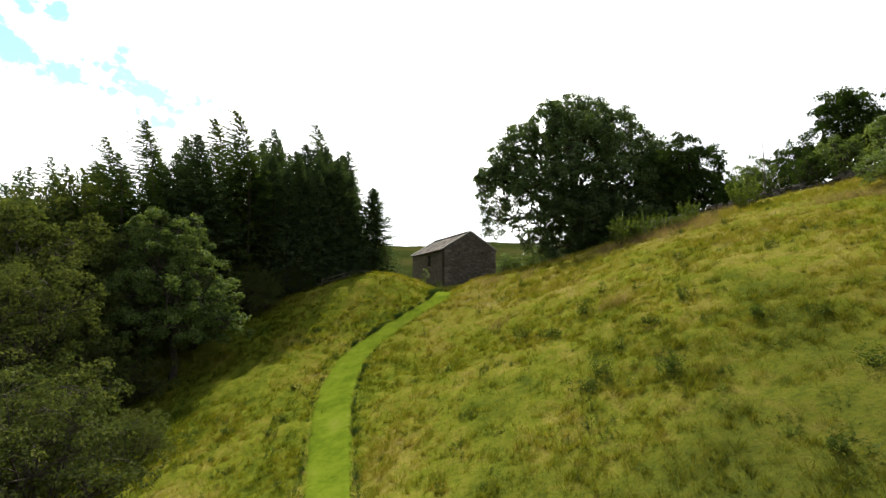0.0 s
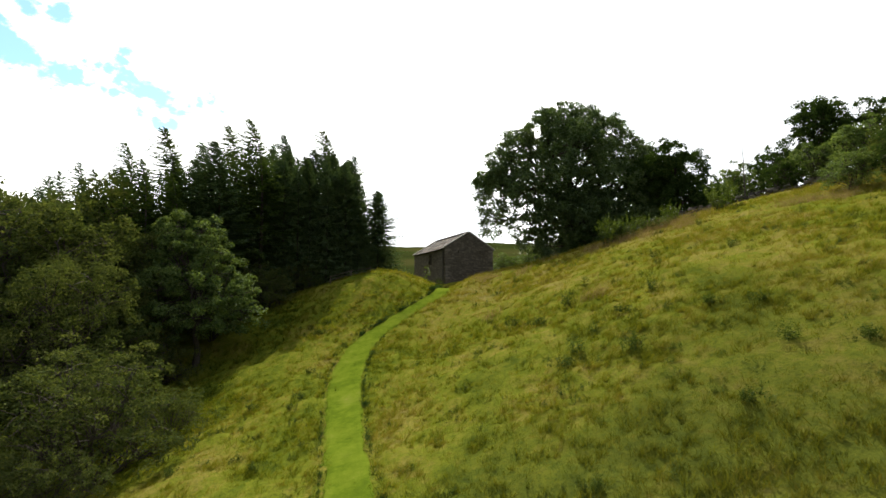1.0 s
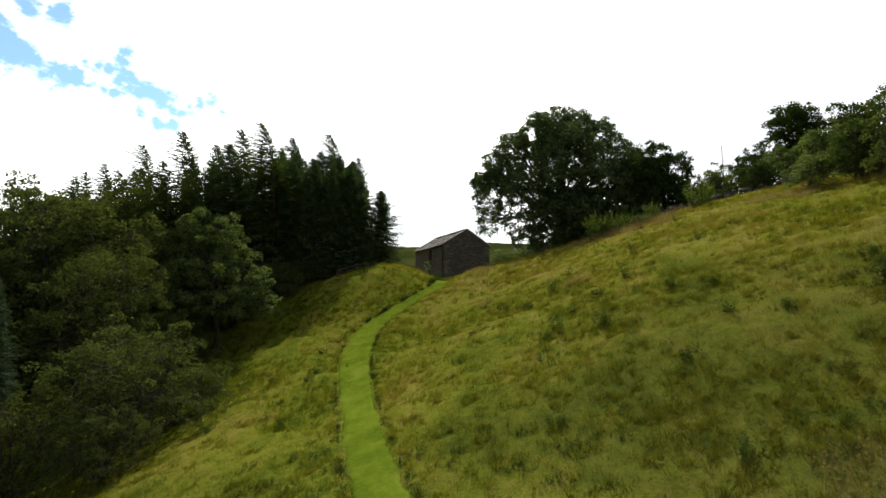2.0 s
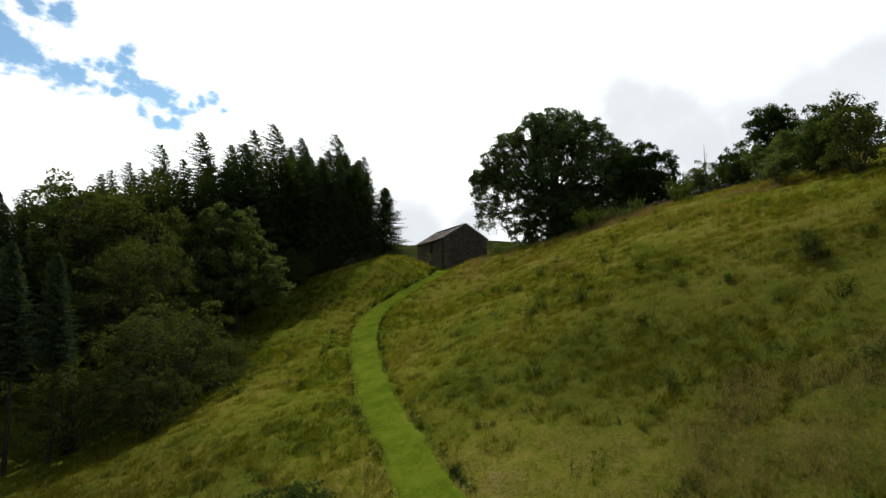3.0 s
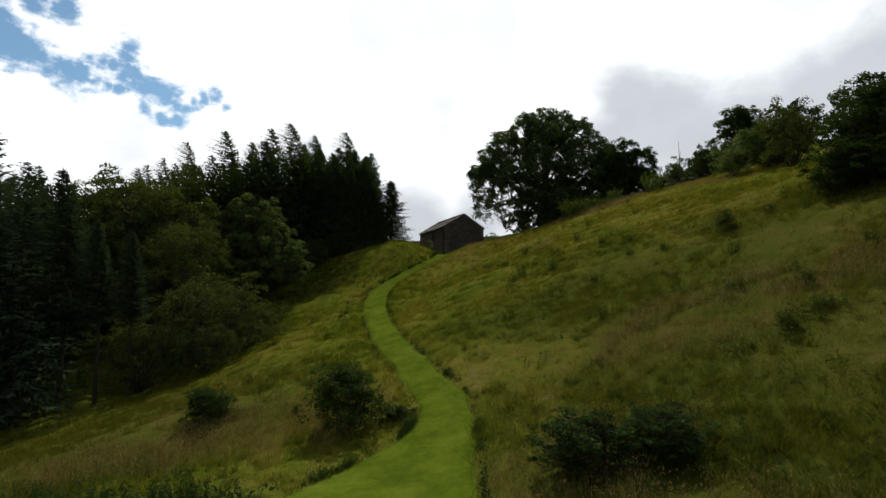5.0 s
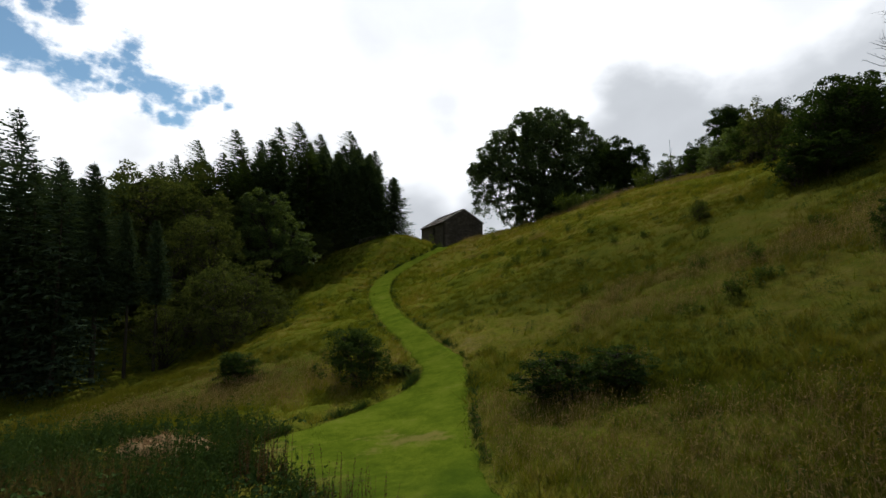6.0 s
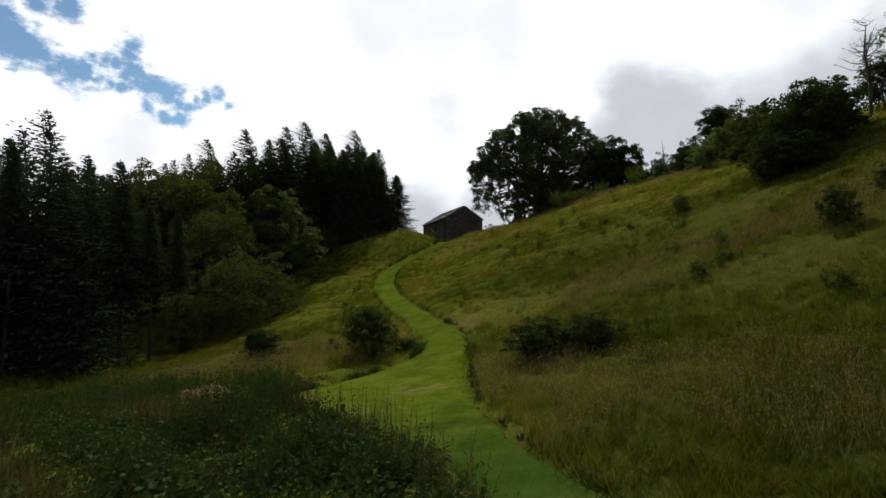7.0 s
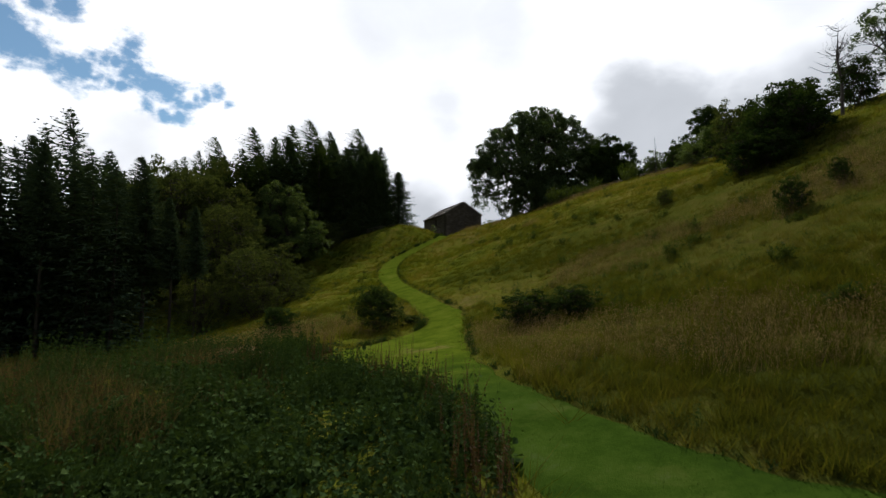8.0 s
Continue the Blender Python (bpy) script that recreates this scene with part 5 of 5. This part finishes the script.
M_THISTLE = leaf_material("thistle_leaves", (0.032, 0.052, 0.014), (0.062, 0.090, 0.022), (0.110, 0.132, 0.034), 0.3, 0.04, 0.75, 0.5)
M_DEAD = make_blade("dead_grass", ((0.2, (0.050, 0.038, 0.020)), (0.5, (0.095, 0.075, 0.036)), (0.8, (0.140, 0.115, 0.055))))
build_weeds()


def build_thistles():
    """Dark clumps of thistle and nettle dotted over the slope."""
    rng = np.random.default_rng(12)
    kinds = []
    for k, (wide, tall, stalks) in enumerate(((0.34, 0.7, 11), (0.42, 0.45, 14), (0.22, 0.75, 6))):
        a, r = rng.uniform(0, 6.28, stalks), wide * np.sqrt(rng.random(stalks))
        x, y, h = r * np.cos(a), r * np.sin(a), tall * rng.uniform(0.6, 1.15, stalks) * (1.1 - 0.4 * r / wide)
        spots = np.concatenate([np.stack([x * (1 + 0.3 * u) + rng.normal(0, 0.07, stalks), y * (1 + 0.3 * u) + rng.normal(0, 0.07, stalks), h * u], -1) for u in np.repeat(np.linspace(0.15, 1, 8), 2)])
        low = np.stack([wide * 0.8 * np.cos(np.arange(14.0)) * rng.random(14) ** 0.5, wide * 0.8 * np.sin(np.arange(14.0)) * rng.random(14) ** 0.5, rng.uniform(0.03, 0.12, 14)], -1)
        v1, f1 = leaves(rng, np.concatenate([spots, low]), np.r_[np.full(len(spots), 0.13), np.full(14, 0.2)], 0.35, 0.1, 0.7)
        foot = np.stack([x, y, np.full(stalks, -0.1)], -1)
        side = np.array((0.012, 0.006, 0))
        stems = np.stack([foot - side, foot + side, np.stack([x * 1.3, y * 1.3, h], -1)], 1).reshape(-1, 3)
        v, f = join([(v1, f1), (stems, np.arange(stalks * 3).reshape(-1, 3))])
        kinds.append(tri_mesh("thistle_clump", v, f, M_THISTLE))
    spots = [(4.2, 29.3, 1, 1.1), (5.4, 27.2, 1, 1.1), (7.3, 28.6, 0, 1.2), (7.7, 19.2, 0, 1.2), (6.0, 21.1, 0, 1.1), (5.2, 20.2, 1, 1.1), (0.0, 51.8, 2, 1.5), (11.8, 15.3, 0, 1.0), (9.2, 12.8, 1, 0.9), (12.9, 19.2, 1, 0.9), (-7.6, 27.0, 1, 0.8), (-9.2, 38.5, 1, 0.8),
             (9.0, 31.0, 2, 1.0), (11.0, 25.0, 0, 1.0), (8.9, 23.5, 1, 0.8), (13.6, 31.5, 0, 0.9), (16.5, 27.5, 0, 0.9), (14.2, 8.0, 0, 1.1), (17.5, 15.0, 1, 1.0), (11.8, 3.5, 1, 1.2), (13.4, 1.4, 1, 1.0), (9.3, -1.5, 1, 1.0), (12.4, -7.5, 1, 1.2), (18.8, 9.5, 0, 1.0), (11.2, -1.3, 1, 1.2), (11.9, -1.1, 1, 1.3), (12.5, -1.3, 1, 1.1), (11.3, -12.5, 1, 1.1), (10.7, -12.3, 1, 0.9)]
    pick = random.Random(3)
    while len(spots) < 52:
        x, y = pick.uniform(1, 24), pick.uniform(-6, 42)
        if float(off_path(np.array([x]), np.array([y]))[0]) > 1.0 and min(math.hypot(x - s[0], y - s[1]) for s in spots) > 1.6:
            spots.append((x, y, pick.choice((0, 1, 1, 2)), pick.uniform(0.55, 0.95)))
    while len(spots) < 60:
        x, y = pick.uniform(-13, -7), pick.uniform(8, 42)
        if float(off_path(np.array([x]), np.array([y]))[0]) > 0.6:
            spots.append((x, y, pick.choice((1, 1, 2)), pick.uniform(0.5, 0.8)))
    first = {}
    for x, y, k, size in spots:
        if k in first:
            again(first[k], x, y, pick.uniform(0, 360), size, 0.02)
        else:
            first[k] = tagged(new("thistle_clump", kinds[k]), "dark clump of thistles and weeds in the meadow", "weeds", "weed clumps on the slope")
            first[k].matrix_basis = pose(x, y, float(terrain(x, y)) - 0.02)
            first[k].scale = (size, size, size)


build_thistles()


def build_sapling():
    """A young rowan by the barn's corner, and a thin dead pole in the hedge."""
    lobes = ((0, 0, 1.9, 0.45, 1.1), (0.25, 0, 1.3, 0.45, 1.0), (-0.25, 0.1, 1.0, 0.4, 1.0), (0, 0, 2.5, 0.3, 1.2))
    plant("rowan_sapling", broadleaf_meshes(71, lobes, (0.05, 0, 2.5), 0.04, 0.14, M_BRIGHT, M_BARK, 40, 14, 0.16, 0.2), -1.4, 53.6, "slim young rowan sapling by the barn corner", "tree", size=0.62)
    rng = np.random.default_rng(4)
    wood = [tube([(0, 0, -0.3), (0.1, 0, 2.5), (-0.1, 0.1, 4.6), (0.1, 0, 7.0)], (0.14, 0.11, 0.07, 0.015), 7)]
    for k in range(34):
        u = rng.uniform(0.35, 0.98)
        a, r = rng.uniform(0, 6.28), (1.25 - u) * rng.uniform(1.2, 2.6)
        b = np.array((0, 0, 7.0 * u))
        e = b + (r * math.cos(a), r * math.sin(a), 0.55 * r)
        m = (b + e) / 2 + (0, 0, -0.12 * r)
        wood.append(tube([b, m, e], (0.04, 0.025, 0.008), 4))
        for _ in range(4):
            s = b + (e - b) * rng.uniform(0.4, 1.0)
            wood.append(tube([s, s + rng.normal(0, 0.28, 3) + (0, 0, 0.2)], (0.012, 0.005), 3))
    ob = thing("dead_tree", (30.2, 13.8, float(terrain(30.2, 13.8)) - 0.1), "bare dead tree with thin grey twigs on the crest", "tree")
    part("trunk", tri_mesh("trunk", *join(wood), M_PALEBARK, True), ob)
    lobes = random_lobes(66, 2.4, 1.6, 7.4, 12)
    plant("elder_tree", broadleaf_meshes(66, lobes, (0.2, 0, 5), 0.12, 0.2, M_SYCAMORE, M_BARK, 7, 30, 0.32, 0.3), 32.6, 12.4, "open-crowned young tree on the crest", "tree")
    pole = thing("dead_pole", (30.0, 50.4, float(terrain(30.0, 50.4)) - 0.2), "thin bare dead stem standing in the hedge", "tree")
    part("trunk", tri_mesh("trunk", *join([tube([(0, 0, 0), (0.05, 0, 3.0), (0, 0, 6.4)], (0.07, 0.05, 0.02), 6), tube([(0.02, 0, 4.2), (0.3, 0, 5.4)], (0.03, 0.01), 4)]), M_PALEBARK, True), pole)


build_sapling()


def build_heap():
    """The brown heap of dried cuttings at the edge of the weeds."""
    rng = np.random.default_rng(21)
    rows, cols = 26, 36
    u, v = np.meshgrid(np.linspace(-1, 1, cols), np.linspace(-1, 1, rows))
    x, y = u * 1.45, v * 0.85
    r = np.clip(1 - u**2 - v**2, 0, 1) ** 0.6
    z = 0.44 * r * (1 + 0.25 * lumps(x, y, 0.22, 1.0)) + 0.05 * lumps(x, y, 0.09, 3.0) * r - 0.08
    heap = thing("cuttings_heap", (-6.7, -6.3, float(terrain(-6.7, -6.3)) + 0.02), "low heap of dried brown grass cuttings", "heap", turn=8)
    part("mound", tri_mesh("mound", np.stack([x, y, z], -1).reshape(-1, 3), grid_faces(rows, cols), M_HAY, True), heap)
    k = rng.integers(0, rows * cols, 2600)
    root = np.stack([x.ravel()[k], y.ravel()[k], z.ravel()[k]], -1)
    tip = root + rng.normal(0, 0.11, root.shape) + (0, 0, 0.03)
    side = unit(np.cross(tip - root, rng.normal(size=root.shape))) * 0.008
    part("straw", tri_mesh("straw", np.stack([root - side, root + side, tip], 1).reshape(-1, 3), np.arange(len(k) * 3).reshape(-1, 3), M_HAY), heap)


build_heap()


def build_fence():
    """A low post-and-rail fence along the wood on the knoll."""
    fence = thing("field_fence", (0, 0, 0), "weathered timber post-and-rail fence by the plantation", "fence")
    post = box_mesh("post", (0.08, 0.08, 0.95), M_TIMBER, (0, 0, 0.28), 0.012)
    rail = box_mesh("rail", (2.2, 0.03, 0.05), M_TIMBER, (0, 0, 0), 0.008)
    line = soften(((-10.4, 49.2), (-7.2, 51.2), (-4.9, 53.4), (-3.2, 56.6)), 2)
    along = np.r_[0, np.cumsum(np.linalg.norm(np.diff(line, axis=0), axis=1))]
    spots = [(float(np.interp(s, along, line[:, 0])), float(np.interp(s, along, line[:, 1]))) for s in np.arange(0, along[-1], 2.1)]
    rng = random.Random(2)
    for k, (x, y) in enumerate(spots):
        z = float(terrain(x, y))
        part("post", post, fence).matrix_basis = pose(x, y, z, rng.uniform(-3, 3), rng.uniform(-3, 3), rng.uniform(0, 30))
        if k:
            xb, yb = spots[k - 1]
            zb = float(terrain(xb, yb))
            for up in (0.35, 0.65):
                part("rail", rail, fence).matrix_basis = pose((x + xb) / 2, (y + yb) / 2 - 0.075, (z + zb) / 2 + up, 0, -math.degrees(math.atan2(z - zb, math.hypot(x - xb, y - yb))), math.degrees(math.atan2(y - yb, x - xb)))


build_fence()


def build_field_wall():
    """The dry-stone wall on the crest: courses of uneven stones, slumped in places."""
    wall = thing("dry_stone_wall", (0, 0, 0), "tumbledown dry-stone field wall along the hill crest", "wall")
    rng = random.Random(14)
    kinds = [rough_block("stone", (rng.uniform(0.3, 0.5), 0.42, rng.uniform(0.15, 0.2)), M_WALLING, 60 + k, 0.12) for k in range(6)]
    line = soften(((17.5, 48.2), (21.5, 46.2), (26.0, 44.4), (31.0, 43.0), (36.0, 40.5)), 2)
    along = np.r_[0, np.cumsum(np.linalg.norm(np.diff(line, axis=0), axis=1))]
    for course in range(4):
        s = 0.2 * course % 0.4
        while s < along[-1]:
            x, y = float(np.interp(s, along, line[:, 0])), float(np.interp(s, along, line[:, 1]))
            xb, yb = float(np.interp(s + 0.3, along, line[:, 0])), float(np.interp(s + 0.3, along, line[:, 1]))
            turn = math.degrees(math.atan2(yb - y, xb - x))
            z = float(terrain(x, y))
            slump = 0.5 + 0.5 * math.sin(s * 0.9) * math.sin(s * 0.37 + 1)
            if course < 2 or rng.random() < 0.35 + 0.6 * slump:
                part("stone", rng.choice(kinds), wall).matrix_basis = pose(x, y, z + 0.05 + course * 0.175, rng.uniform(-7, 7), -12 + rng.uniform(-8, 8), turn + rng.uniform(-14, 14))
            s += rng.uniform(0.40, 0.52)


build_field_wall()
